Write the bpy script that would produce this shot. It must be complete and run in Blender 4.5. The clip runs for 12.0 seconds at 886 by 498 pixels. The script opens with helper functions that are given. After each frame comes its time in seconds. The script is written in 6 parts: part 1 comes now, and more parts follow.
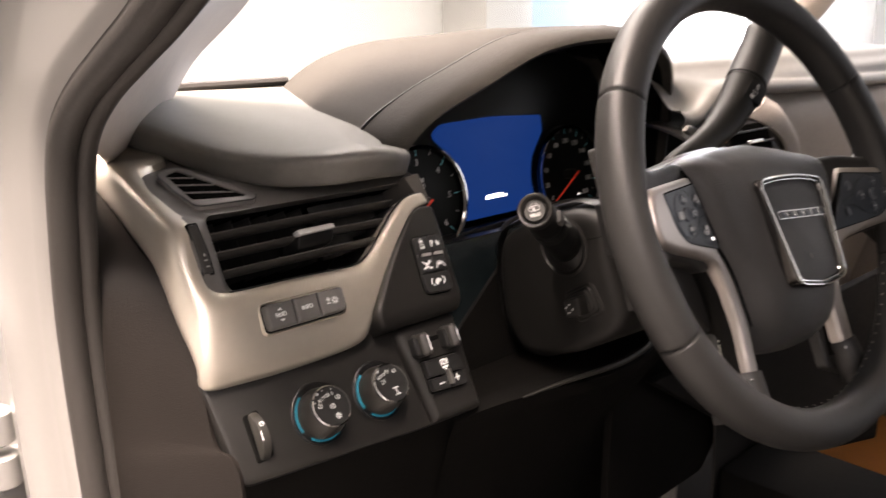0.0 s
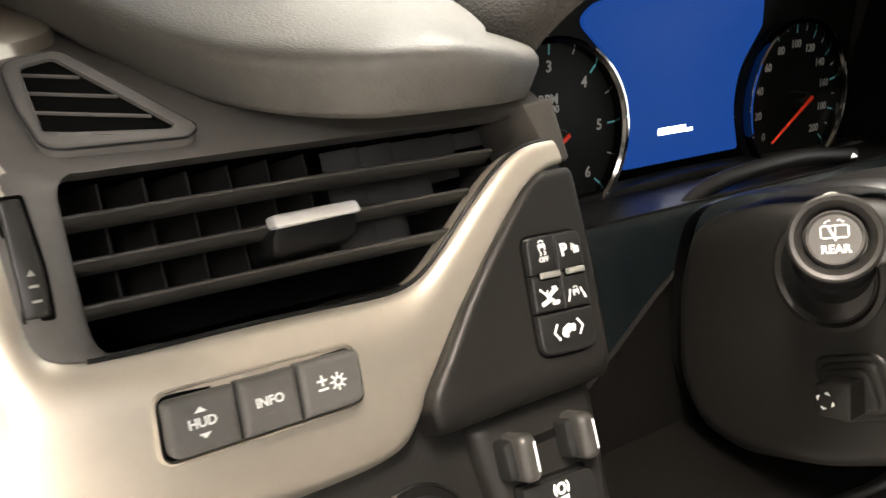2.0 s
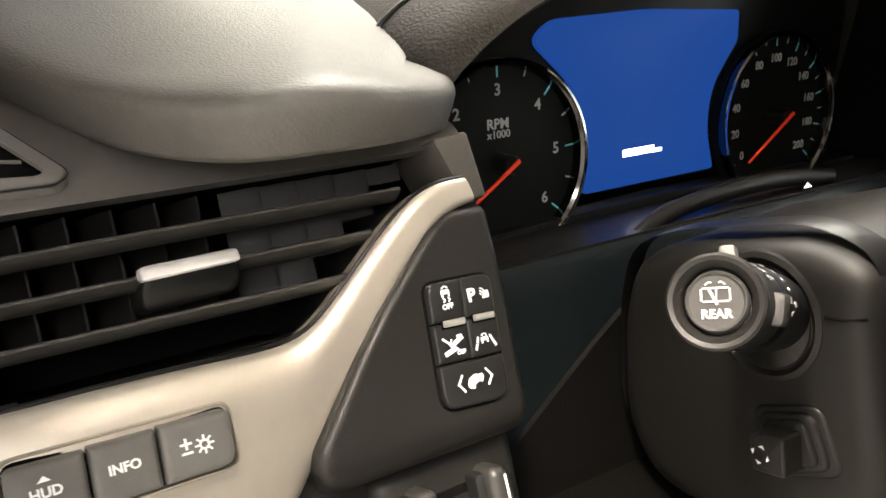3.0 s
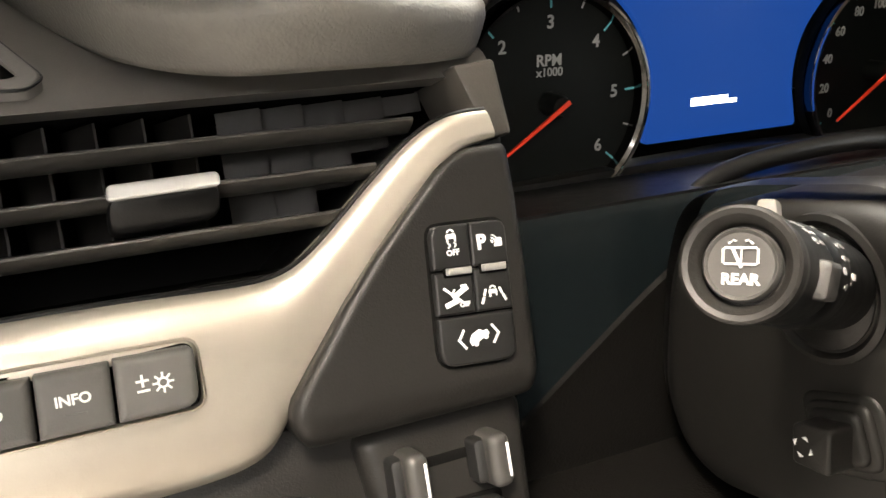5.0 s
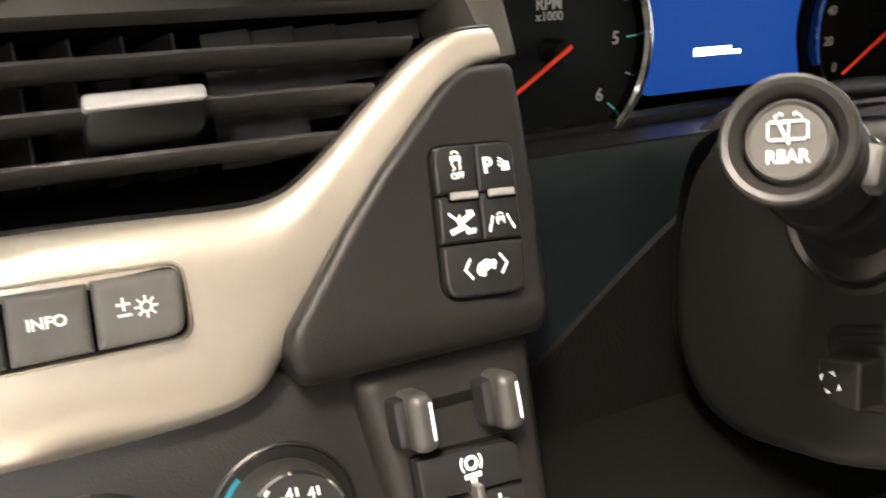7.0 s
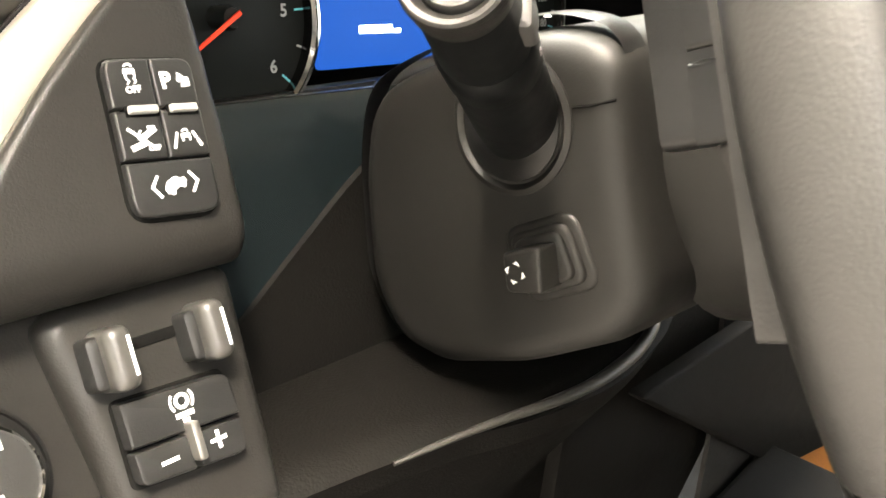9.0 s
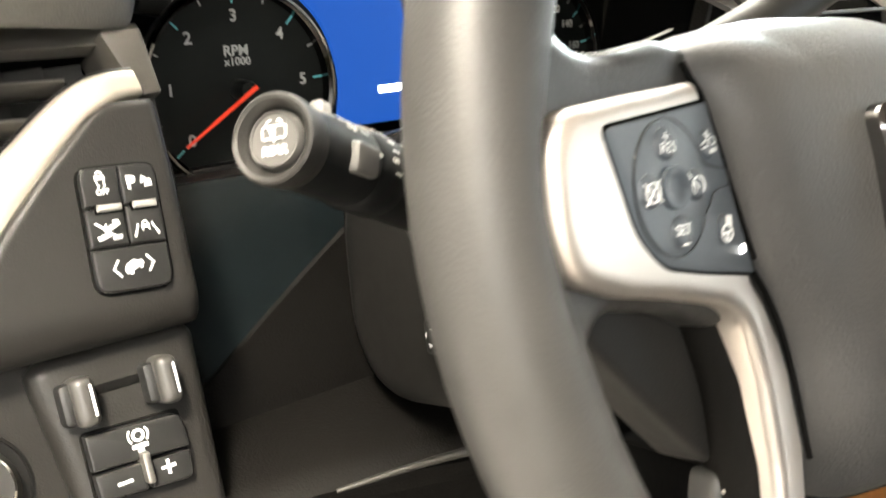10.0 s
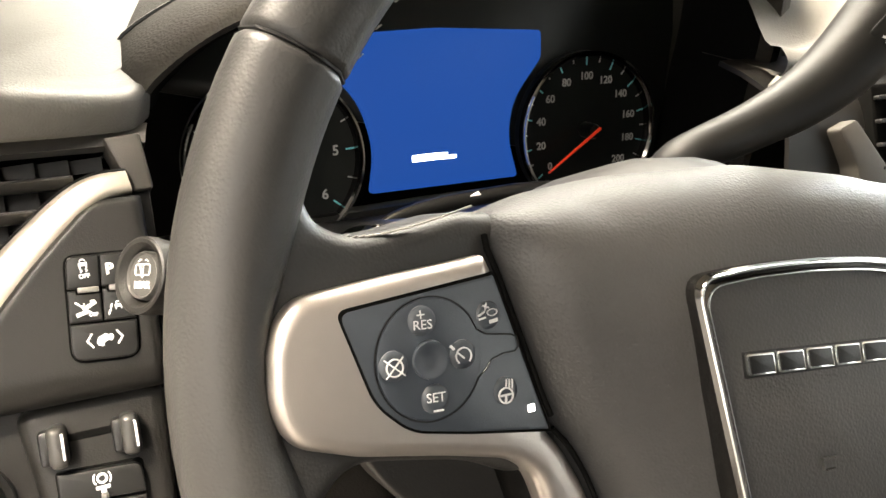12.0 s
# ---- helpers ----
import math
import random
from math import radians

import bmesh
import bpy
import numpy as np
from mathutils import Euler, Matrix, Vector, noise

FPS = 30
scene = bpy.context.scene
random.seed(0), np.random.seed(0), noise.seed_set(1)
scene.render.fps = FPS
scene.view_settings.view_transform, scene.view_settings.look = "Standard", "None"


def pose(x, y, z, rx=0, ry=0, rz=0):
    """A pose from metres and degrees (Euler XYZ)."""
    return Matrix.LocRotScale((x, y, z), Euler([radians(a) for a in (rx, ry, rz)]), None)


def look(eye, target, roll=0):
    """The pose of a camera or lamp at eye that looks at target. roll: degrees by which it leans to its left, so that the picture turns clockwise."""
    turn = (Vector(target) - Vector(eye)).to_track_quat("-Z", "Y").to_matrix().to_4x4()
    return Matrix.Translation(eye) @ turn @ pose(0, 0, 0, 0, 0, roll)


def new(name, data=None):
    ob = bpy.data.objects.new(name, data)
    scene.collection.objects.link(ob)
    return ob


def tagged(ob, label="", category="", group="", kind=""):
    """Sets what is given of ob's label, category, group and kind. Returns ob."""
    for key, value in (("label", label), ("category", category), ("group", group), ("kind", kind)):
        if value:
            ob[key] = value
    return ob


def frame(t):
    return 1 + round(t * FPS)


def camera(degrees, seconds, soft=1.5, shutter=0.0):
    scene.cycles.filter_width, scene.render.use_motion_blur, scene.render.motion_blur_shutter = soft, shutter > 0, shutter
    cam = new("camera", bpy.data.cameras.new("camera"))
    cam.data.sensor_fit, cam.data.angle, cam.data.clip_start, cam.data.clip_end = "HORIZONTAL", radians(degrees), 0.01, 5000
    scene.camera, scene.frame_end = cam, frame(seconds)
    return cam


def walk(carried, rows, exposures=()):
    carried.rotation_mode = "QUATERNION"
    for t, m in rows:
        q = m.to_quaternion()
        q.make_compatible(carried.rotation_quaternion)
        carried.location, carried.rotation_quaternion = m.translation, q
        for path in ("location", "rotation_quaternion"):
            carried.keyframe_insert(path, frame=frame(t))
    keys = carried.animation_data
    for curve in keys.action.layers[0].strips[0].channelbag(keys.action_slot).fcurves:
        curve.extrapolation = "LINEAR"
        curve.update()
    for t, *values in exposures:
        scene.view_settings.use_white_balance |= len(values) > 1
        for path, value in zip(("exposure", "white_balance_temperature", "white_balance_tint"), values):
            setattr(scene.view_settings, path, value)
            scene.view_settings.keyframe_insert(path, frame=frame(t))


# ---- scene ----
cam = camera(56.4, 12.0, soft=1.5, shutter=0.5)
PATH = [
    (0, (-0.441, -0.377, 1.376), (0.876, 1.036, 0.861), -0.7),
    (0.5, (-0.398, -0.338, 1.369), (0.792, 1.155, 0.772), -1.0),
    (1, (-0.314, -0.247, 1.353), (0.813, 1.242, 0.637), 0.6),
    (1.5, (-0.254, -0.156, 1.342), (0.836, 1.335, 0.574), 1.4),
    (2, (-0.217, -0.116, 1.336), (0.834, 1.389, 0.543), 2.5),
    (2.5, (-0.19, -0.121, 1.35), (0.84, 1.394, 0.547), 3.0),
    (2.7, (-0.178, -0.125, 1.349), (0.837, 1.41, 0.567), 2.0),
    (4.3, (-0.128, -0.119, 1.335), (0.699, 1.475, 0.454), 3.1),
    (4.5, (-0.126, -0.119, 1.334), (0.685, 1.478, 0.444), 2.9),
    (5, (-0.125, -0.113, 1.33), (0.655, 1.491, 0.425), 2.4),
    (5.5, (-0.122, -0.107, 1.327), (0.639, 1.5, 0.412), 2.2),
    (6, (-0.123, -0.104, 1.321), (0.633, 1.499, 0.395), 2.2),
    (6.5, (-0.124, -0.105, 1.317), (0.63, 1.499, 0.39), 2.1),
    (6.7, (-0.126, -0.105, 1.312), (0.63, 1.498, 0.385), 2.1),
    (8.3, (-0.128, -0.115, 1.252), (1.191, 1.243, 0.607), 2.4),
    (8.5, (-0.125, -0.115, 1.253), (1.209, 1.2, 0.552), 2.8),
    (9, (-0.137, -0.119, 1.259), (1.291, 1.073, 0.525), 5.4),
    (9.5, (-0.133, -0.157, 1.28), (1.271, 1.058, 0.537), 5.2),
    (10, (-0.101, -0.197, 1.312), (1.073, 1.222, 0.531), 3.2),
    (10.5, (-0.059, -0.242, 1.348), (0.925, 1.309, 0.557), 0.8),
    (11, (-0.03, -0.257, 1.36), (0.866, 1.345, 0.566), 1.3),
    (11.5, (-0.018, -0.262, 1.367), (0.809, 1.375, 0.569), 1.7),
    (12, (-0.016, -0.262, 1.37), (0.777, 1.388, 0.565), 2.0),
]
walk(cam, [(t, look(eye, target, roll)) for t, eye, target, roll in PATH], exposures=[(0.0, 0.85, 6900, 22), (0.5, 0.95, 6900, 21), (1.5, 1.62, 6900, 14), (2.5, 1.68, 6800, 11), (4.5, 1.80, 6900, 11), (6.7, 1.80, 6900, 11), (8.5, 2.88, 7000, 10), (9.5, 2.98, 6800, 7), (10.0, 2.68, 6800, 7), (10.5, 2.45, 7000, 8), (12.0, 2.10, 7100, 10)])

# ---- world and lights: a bright showroom with unseen ceiling panels ----
world = bpy.data.worlds.new("showroom_air")
scene.world = world
world.use_nodes = True
world.node_tree.nodes["Background"].inputs[0].default_value = (1.0, 0.95, 0.88, 1)
world.node_tree.nodes["Background"].inputs[1].default_value = 0.13


def panel_lamp(x, y, z, sx, sy, watts, colour=(1.0, 0.93, 0.83), tilt=0, name="unseen_panel_light"):
    lamp = bpy.data.lights.new(name, "AREA")
    lamp.shape, lamp.size, lamp.size_y, lamp.energy, lamp.color = "RECTANGLE", sx, sy, watts, colour
    ob = new(name, lamp)
    ob.matrix_basis = pose(x, y, z, tilt)
    return ob


panel_lamp(-0.90, -0.15, 3.55, 0.9, 2.4, 740, (1.0, 0.905, 0.79))
panel_lamp(0.6, 2.3, 3.55, 4.5, 1.6, 250, (1.0, 0.95, 0.88))
# Two unseen panels, added as cooler fill from the left rear and the right.
panel_lamp(-2.2, -3.7, 3.55, 1.6, 1.6, 70, (0.97, 0.95, 0.95))
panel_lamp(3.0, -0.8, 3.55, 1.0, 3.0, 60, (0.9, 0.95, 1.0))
panel_lamp(10.5, 5.80, 1.85, 5.0, 2.6, 3100, (0.80, 0.90, 1.0), -90, "shop_window_daylight")

# ---- true size: the plan is drawn a little large and set to scale round the stalk's end ----
K = 0.88
ORIGIN = Vector((0, 0, 1.25))


def frame_of(origin, up, out):
    """A frame with x to the car's right, y up along a face and z out of it."""
    m = Matrix.Identity(4)
    for i, axis in enumerate((Vector((1, 0, 0)), Vector(up).normalized(), Vector(out).normalized(), Vector(origin))):
        m.col[i][:3] = axis
    return m


PANEL = frame_of((0, 0.112, 1.133), (0, 0.46, 0.888), (0, -0.888, 0.46))
A22 = radians(22)
WHEEL = frame_of((0.218, -0.098, 1.232), (0, math.sin(A22), math.cos(A22)), (0, -math.cos(A22), math.sin(A22)))
A8 = radians(8)
DIALS = frame_of((0, 0.268, 1.2), (0, math.sin(A8), math.cos(A8)), (0, -math.cos(A8), math.sin(A8)))
CAR = Matrix.Identity(4)


def F(u, v, w):
    return PANEL @ Vector((u, v, w))


# ---- materials ----
def mat(name, colour, rough=0.5, metal=0.0, grain=0.0, size=700.0, mottled=0.12, coat=0.0, kind="leather", glow=None, spec=0.5, deep=0.0006, warped=0.002):
    """A surface: base colour mottled at two scales, roughness that varies, and a fine relief."""
    m = bpy.data.materials.new(name)
    m.use_nodes = True
    nodes, links = m.node_tree.nodes, m.node_tree.links
    b = nodes["Principled BSDF"]
    b.inputs["Metallic"].default_value = metal
    b.inputs["Coat Weight"].default_value = coat
    b.inputs["Specular IOR Level"].default_value = spec
    where = nodes.new("ShaderNodeTexCoord")
    big, small = nodes.new("ShaderNodeTexNoise"), nodes.new("ShaderNodeTexNoise")
    for tex, scale in ((big, 14.0), (small, 160.0)):
        tex.inputs["Scale"].default_value = scale
        tex.inputs["Detail"].default_value = 4.0
        links.new(where.outputs["Object"], tex.inputs["Vector"])
    both = nodes.new("ShaderNodeMath")
    both.operation = "ADD"
    links.new(big.outputs["Fac"], both.inputs[0])
    links.new(small.outputs["Fac"], both.inputs[1])
    tone = nodes.new("ShaderNodeMapRange")
    tone.inputs["From Min"].default_value, tone.inputs["From Max"].default_value = 0.6, 1.4
    tone.inputs["To Min"].default_value, tone.inputs["To Max"].default_value = 1 - mottled, 1 + mottled
    links.new(both.outputs[0], tone.inputs["Value"])
    mix = nodes.new("ShaderNodeVectorMath")
    mix.operation = "SCALE"
    mix.inputs[0].default_value = colour
    links.new(tone.outputs[0], mix.inputs["Scale"])
    links.new(mix.outputs[0], b.inputs["Base Color"])
    sheen = nodes.new("ShaderNodeMapRange")
    sheen.inputs["From Min"].default_value, sheen.inputs["From Max"].default_value = 0.3, 0.7
    sheen.inputs["To Min"].default_value, sheen.inputs["To Max"].default_value = max(rough - 0.25 * mottled, 0.02), rough + 0.25 * mottled
    links.new(small.outputs["Fac"], sheen.inputs["Value"])
    links.new(sheen.outputs[0], b.inputs["Roughness"])
    if grain:
        bump = nodes.new("ShaderNodeBump")
        bump.inputs["Strength"].default_value = grain
        bump.inputs["Distance"].default_value = deep
        if kind == "leather":
            warp = nodes.new("ShaderNodeTexNoise")
            warp.inputs["Scale"].default_value = size * 0.35
            links.new(where.outputs["Object"], warp.inputs["Vector"])
            add = nodes.new("ShaderNodeVectorMath")
            add.operation = "MULTIPLY_ADD"
            add.inputs[1].default_value = (warped,) * 3
            links.new(warp.outputs["Color"], add.inputs[0])
            links.new(where.outputs["Object"], add.inputs[2])
            tex = nodes.new("ShaderNodeTexVoronoi")
            tex.feature = "SMOOTH_F1"
            tex.inputs["Scale"].default_value = size
            links.new(add.outputs[0], tex.inputs["Vector"])
            links.new(tex.outputs["Distance"], bump.inputs["Height"])
        else:
            tex = nodes.new("ShaderNodeTexNoise")
            tex.inputs["Scale"].default_value = size
            tex.inputs["Detail"].default_value = 3.0
            links.new(where.outputs["Object"], tex.inputs["Vector"])
            links.new(tex.outputs["Fac"], bump.inputs["Height"])
        links.new(bump.outputs["Normal"], b.inputs["Normal"])
    if glow:
        b.inputs["Emission Color"].default_value = (*glow[:3], 1)
        b.inputs["Emission Strength"].default_value = glow[3]
    return m


PAD = mat("soft_touch_pad", (0.118, 0.113, 0.102), 0.47, grain=0.36, size=900, spec=0.42, deep=0.0006)
HOOD = mat("stitched_hood", (0.031, 0.028, 0.024), 0.70, grain=0.5, size=650, spec=0.14, deep=0.0009)
DASH = mat("dark_moulded_plastic", (0.0108, 0.0102, 0.0094), 0.44, grain=0.14, size=1300, spec=0.30)
BEAD = mat("bolster_edge_plastic", (0.022, 0.021, 0.019), 0.42, grain=0.1, size=1300, spec=0.32)
# Near-black, as the shade low in the cabin is put into this colour.
DARK = mat("shaded_lower_plastic", (0.0038, 0.0035, 0.0031), 0.6, grain=0.3, size=900, spec=0.06)
SURROUND = mat("grey_satin_plastic", (0.128, 0.121, 0.112), 0.40, grain=0.15, size=1200, kind="noise", spec=0.35)
TRIM = mat("champagne_satin_metal", (0.58, 0.535, 0.46), 0.37, 0.75, grain=0.06, size=1500, kind="noise", mottled=0.04)
NICKEL = mat("satin_nickel", (0.44, 0.405, 0.375), 0.38, 0.85, grain=0.05, size=1500, kind="noise", mottled=0.04)
CHROME = mat("chrome", (0.82, 0.82, 0.80), 0.08, 1.0, mottled=0.02)
SILVER = mat("bright_silver_edge", (0.90, 0.90, 0.89), 0.26, 0.55, mottled=0.02)
GUNMETAL = mat("brushed_gunmetal", (0.25, 0.24, 0.225), 0.32, 0.85, grain=0.05, size=1500, kind="noise", mottled=0.04)
DCHROME = mat("dark_chrome", (0.13, 0.125, 0.12), 0.10, 1.0, mottled=0.02)
LEATHER = mat("black_leather", (0.0175, 0.0170, 0.0163), 0.48, grain=0.25, size=1100, spec=0.45, deep=0.0004, warped=0.0006)
SHROUD_SKIN = mat("column_shroud_plastic", (0.0074, 0.0070, 0.0063), 0.50, grain=0.07, size=1300, spec=0.30)
ENDSIDE = mat("brown_side_plastic", (0.0105, 0.0086, 0.0074), 0.58, grain=0.25, size=1000, spec=0.16)
FILLET = mat("dark_fillet_plastic", (0.055, 0.051, 0.045), 0.45, grain=0.15, size=1200, kind="noise", spec=0.3)
SLATSKIN = mat("slat_plastic", (0.040, 0.038, 0.035), 0.33, grain=0.06, size=1500, kind="noise", spec=0.55)
PADSKIN = mat("satin_grey_plastic", (0.028, 0.0268, 0.0242), 0.42, grain=0.08, size=1500, kind="noise", spec=0.35)
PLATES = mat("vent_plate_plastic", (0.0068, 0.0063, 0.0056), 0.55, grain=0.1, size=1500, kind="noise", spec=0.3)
HUBSKIN = mat("hub_cover_skin", (0.0385, 0.0378, 0.0372), 0.52, grain=0.40, size=1000, spec=0.45, deep=0.0005, warped=0.0006)
STALKSKIN = mat("gloss_black_stalk", (0.004, 0.0044, 0.0046), 0.42, grain=0.03, size=1500, kind="noise", spec=0.14)
BLACK = mat("black_plastic", (0.007, 0.007, 0.007), 0.35, grain=0.1, size=1500, kind="noise", spec=0.3)
VOID = mat("duct_black", (0.005, 0.005, 0.0048), 0.8, spec=0.0)
BUTTON = mat("grey_button_plastic", (0.012, 0.012, 0.012), 0.38, grain=0.12, size=1800, kind="noise", spec=0.3)
ENDSKIN = mat("stalk_button_plastic", (0.046, 0.045, 0.043), 0.45, grain=0.1, size=1800, kind="noise", spec=0.25)
BUTTONL = mat("pale_grey_button_plastic", (0.10, 0.097, 0.092), 0.42, grain=0.12, size=1800, kind="noise", spec=0.3)
WPAD = mat("blue_grey_button_panel", (0.032, 0.039, 0.048), 0.36, grain=0.1, size=1800, kind="noise")
RIDGE = mat("pale_ridge_plastic", (0.22, 0.215, 0.205), 0.32, grain=0.08, size=1800, kind="noise", spec=0.5)
PADDLESKIN = mat("satin_paddle_plastic", (0.034, 0.033, 0.031), 0.34, grain=0.05, size=1800, kind="noise", spec=0.5, mottled=0.03)
# A faint white glow is added to this print.
PRINT = mat("glowing_white_print", (0.72, 0.72, 0.72), 0.5, mottled=0.02, glow=(1, 1, 1, 0.03))
SOFTPRINT = mat("grey_print", (0.44, 0.45, 0.45), 0.5, mottled=0.02)
ENDPRINT = mat("stalk_print", (0.48, 0.48, 0.47), 0.5, mottled=0.02)
DIALPRINT = mat("dial_print", (0.36, 0.36, 0.345), 0.5, mottled=0.02)
DIALBLUE = mat("teal_tick_print", (0.15, 0.55, 0.6), 0.5, mottled=0.02)
DIAL = mat("dial_face", (0.006, 0.007, 0.0065), 0.35, mottled=0.05, spec=0.2)
RED = mat("needle_red", (0.75, 0.05, 0.02), 0.5, mottled=0.02, glow=(1.0, 0.05, 0.01, 0.03))
SCREEN = mat("lit_blue_screen", (0.004, 0.007, 0.03), 0.5, mottled=0.02, glow=(0.010, 0.072, 0.36, 0.25), spec=0.12)
LIT = mat("lit_readout", (0.8, 0.8, 0.8), 0.4, mottled=0.02, glow=(1, 1, 1, 1.5))
TEAL = mat("teal_light_ring", (0.01, 0.16, 0.22), 0.3, mottled=0.02, glow=(0.0, 0.30, 0.44, 0.06))
# White paint drawn grey: the shade on the lower body is put into it.
PAINT = mat("shaded_white_car_paint", (0.165, 0.160, 0.152), 0.28, coat=0.6, mottled=0.02)
RUBBER = mat("door_seal_rubber", (0.018, 0.0155, 0.0135), 0.6, grain=0.2, size=900)
PILLAR = mat("pillar_trim_plastic", (0.33, 0.29, 0.255), 0.6, grain=0.3, size=900)
# Gloss panel darkened: the shade beside the column is put into its colour.
RECESS = mat("shaded_gloss_recess", (0.0042, 0.0064, 0.0072), 0.26, grain=0.02, size=1500, kind="noise", mottled=0.03, spec=0.32)
STITCH = mat("pale_thread", (0.34, 0.32, 0.29), 0.7)
# White walls drawn grey, so that less light bounces into the cabin.
WALL = mat("dimmed_wall_paint", (0.46, 0.45, 0.43), 0.7, mottled=0.04)
# Paler copy of the wall paint: the north wall's brightness is put into it.
WALLPALE = mat("brightened_wall_paint", (0.86, 0.84, 0.80), 0.7, mottled=0.03)
WALLBLUE = mat("blue_door_paint", (0.30, 0.42, 0.55), 0.5, mottled=0.05)
# Pale tiles drawn dark, so that less light bounces up from them.
FLOOR = mat("showroom_tile", (0.11, 0.105, 0.10), 0.3, mottled=0.08)
CLOTH = mat("headliner_cloth", (0.55, 0.52, 0.47), 0.9, grain=0.4, size=900)
CARPET = mat("carpet", (0.02, 0.019, 0.018), 0.95, grain=0.8, size=500)
ORANGE = mat("orange_wood_veneer", (0.42, 0.17, 0.04), 0.4, mottled=0.2)


def glass(name):
    m = bpy.data.materials.new(name)
    m.use_nodes = True
    nodes, links = m.node_tree.nodes, m.node_tree.links
    nodes.clear()
    out, mix = nodes.new("ShaderNodeOutputMaterial"), nodes.new("ShaderNodeMixShader")
    clear, gloss = nodes.new("ShaderNodeBsdfTransparent"), nodes.new("ShaderNodeBsdfGlossy")
    clear.inputs["Color"].default_value = (0.93, 0.95, 0.94, 1)
    gloss.inputs["Roughness"].default_value = 0.02
    mix.inputs[0].default_value = 0.05
    links.new(clear.outputs[0], mix.inputs[1])
    links.new(gloss.outputs[0], mix.inputs[2])
    links.new(mix.outputs[0], out.inputs[0])
    return m


GLASS = glass("clear_glass")


# ---- building helpers ----
def real(v):
    return ORIGIN + K * (Vector(v) - ORIGIN)


def thing(name, at, label, category, group="", kind=""):
    ob = new(name)
    ob.empty_display_size = 0.02
    ob.matrix_basis = Matrix.Translation(real(at))
    return tagged(ob, label, category, group, kind)


def base_of(ob):
    at = Vector()
    while ob:
        at += ob.matrix_basis.translation
        ob = ob.parent
    return at


def part(name, bm, material, parent=None, label="", m=CAR, sharp=38, category="", kind=""):
    """Links a bmesh, drawn in the frame m, as one mesh object under a thing or a part."""
    bmesh.ops.recalc_face_normals(bm, faces=bm.faces)
    at = base_of(parent) if parent else Vector()
    for v in bm.verts:
        v.co = real(m @ v.co) - at
    data = bpy.data.meshes.new(name)
    bm.to_mesh(data)
    bm.free()
    data.materials.append(material)
    data.polygons.foreach_set("use_smooth", [True] * len(data.polygons))
    data.set_sharp_from_angle(angle=radians(sharp))
    ob = new(name, data)
    ob.parent = parent
    return tagged(ob, label, category, "", kind)


def spline(points, steps=6):
    """A smooth line through the points."""
    p = [Vector(q) for q in points]
    p = [2 * p[0] - p[1], *p, 2 * p[-1] - p[-2]]
    line = []
    for a, b, c, d in zip(p, p[1:], p[2:], p[3:]):
        for k in range(steps):
            t = k / steps
            line.append(0.5 * (2 * b + (c - a) * t + (2 * a - 5 * b + 4 * c - d) * t * t + (3 * b - a - 3 * c + d) * t**3))
    return [*line, p[-2]]


class Outline(list):
    """A rounded outline that remembers its corners."""

    raw, radius, steps = (), 0.003, 4


def inset(raw, d):
    """The corners moved inwards by d."""
    pts = [Vector(q[:2]) for q in raw]
    n = len(pts)
    turn = 1 if sum(a.x * b.y - b.x * a.y for a, b in zip(pts, pts[1:] + pts[:1])) > 0 else -1
    moved_to = []
    for i, b in enumerate(pts):
        e1, e2 = (b - pts[i - 1]).normalized(), (pts[(i + 1) % n] - b).normalized()
        n1, n2 = Vector((-e1.y, e1.x)) * turn, Vector((-e2.y, e2.x)) * turn
        moved_to.append(b + (n1 + n2) * d / max(1 + n1.dot(n2), 0.4))
    return [(*q, *p[2:]) for q, p in zip(moved_to, raw)]


def rounded(outline, radius=0.003, steps=4, less=0.0):
    """The outline with its corners rounded."""
    out, n = Outline(), len(outline)
    out.raw, out.radius, out.steps = outline, radius, steps
    for i, q in enumerate(outline):
        r = radius
        if len(q) == 3:
            r = q[2]
        r = max(r - less, 0.0002)
        a, b, c = (Vector(outline[j % n][:2]) for j in (i - 1, i, i + 1))
        to_a, to_c = a - b, c - b
        r = min(r, 0.45 * to_a.length, 0.45 * to_c.length)
        p, q2 = b + to_a.normalized() * r, b + to_c.normalized() * r
        for k in range(steps + 1):
            t = k / steps
            out.append((1 - t) ** 2 * p + 2 * t * (1 - t) * b + t * t * q2)
    return out


def evenly(outline, n=150):
    """The outline with n points at even steps along it."""
    runs = [0.0]
    ring_of = [*outline, outline[0]]
    for a, b in zip(ring_of, ring_of[1:]):
        runs.append(runs[-1] + (b - a).length)
    out, k = [], 0
    for i in range(n):
        d = runs[-1] * i / n
        while runs[k + 1] < d:
            k += 1
        out.append(ring_of[k].lerp(ring_of[k + 1], (d - runs[k]) / (runs[k + 1] - runs[k])))
    return out


def loft(rows, closed=False, cap=False):
    """A skin over rows of points, each as long as the others."""
    bm = bmesh.new()
    made = [[bm.verts.new(q) for q in row] for row in rows]
    n = len(made[0])
    for a, b in zip(made, made[1:]):
        for i in range(n if closed else n - 1):
            j = (i + 1) % n
            bm.faces.new((a[i], a[j], b[j], b[i]))
    if cap:
        bm.faces.new(made[0][::-1])
        bm.faces.new(made[-1])
    return bm


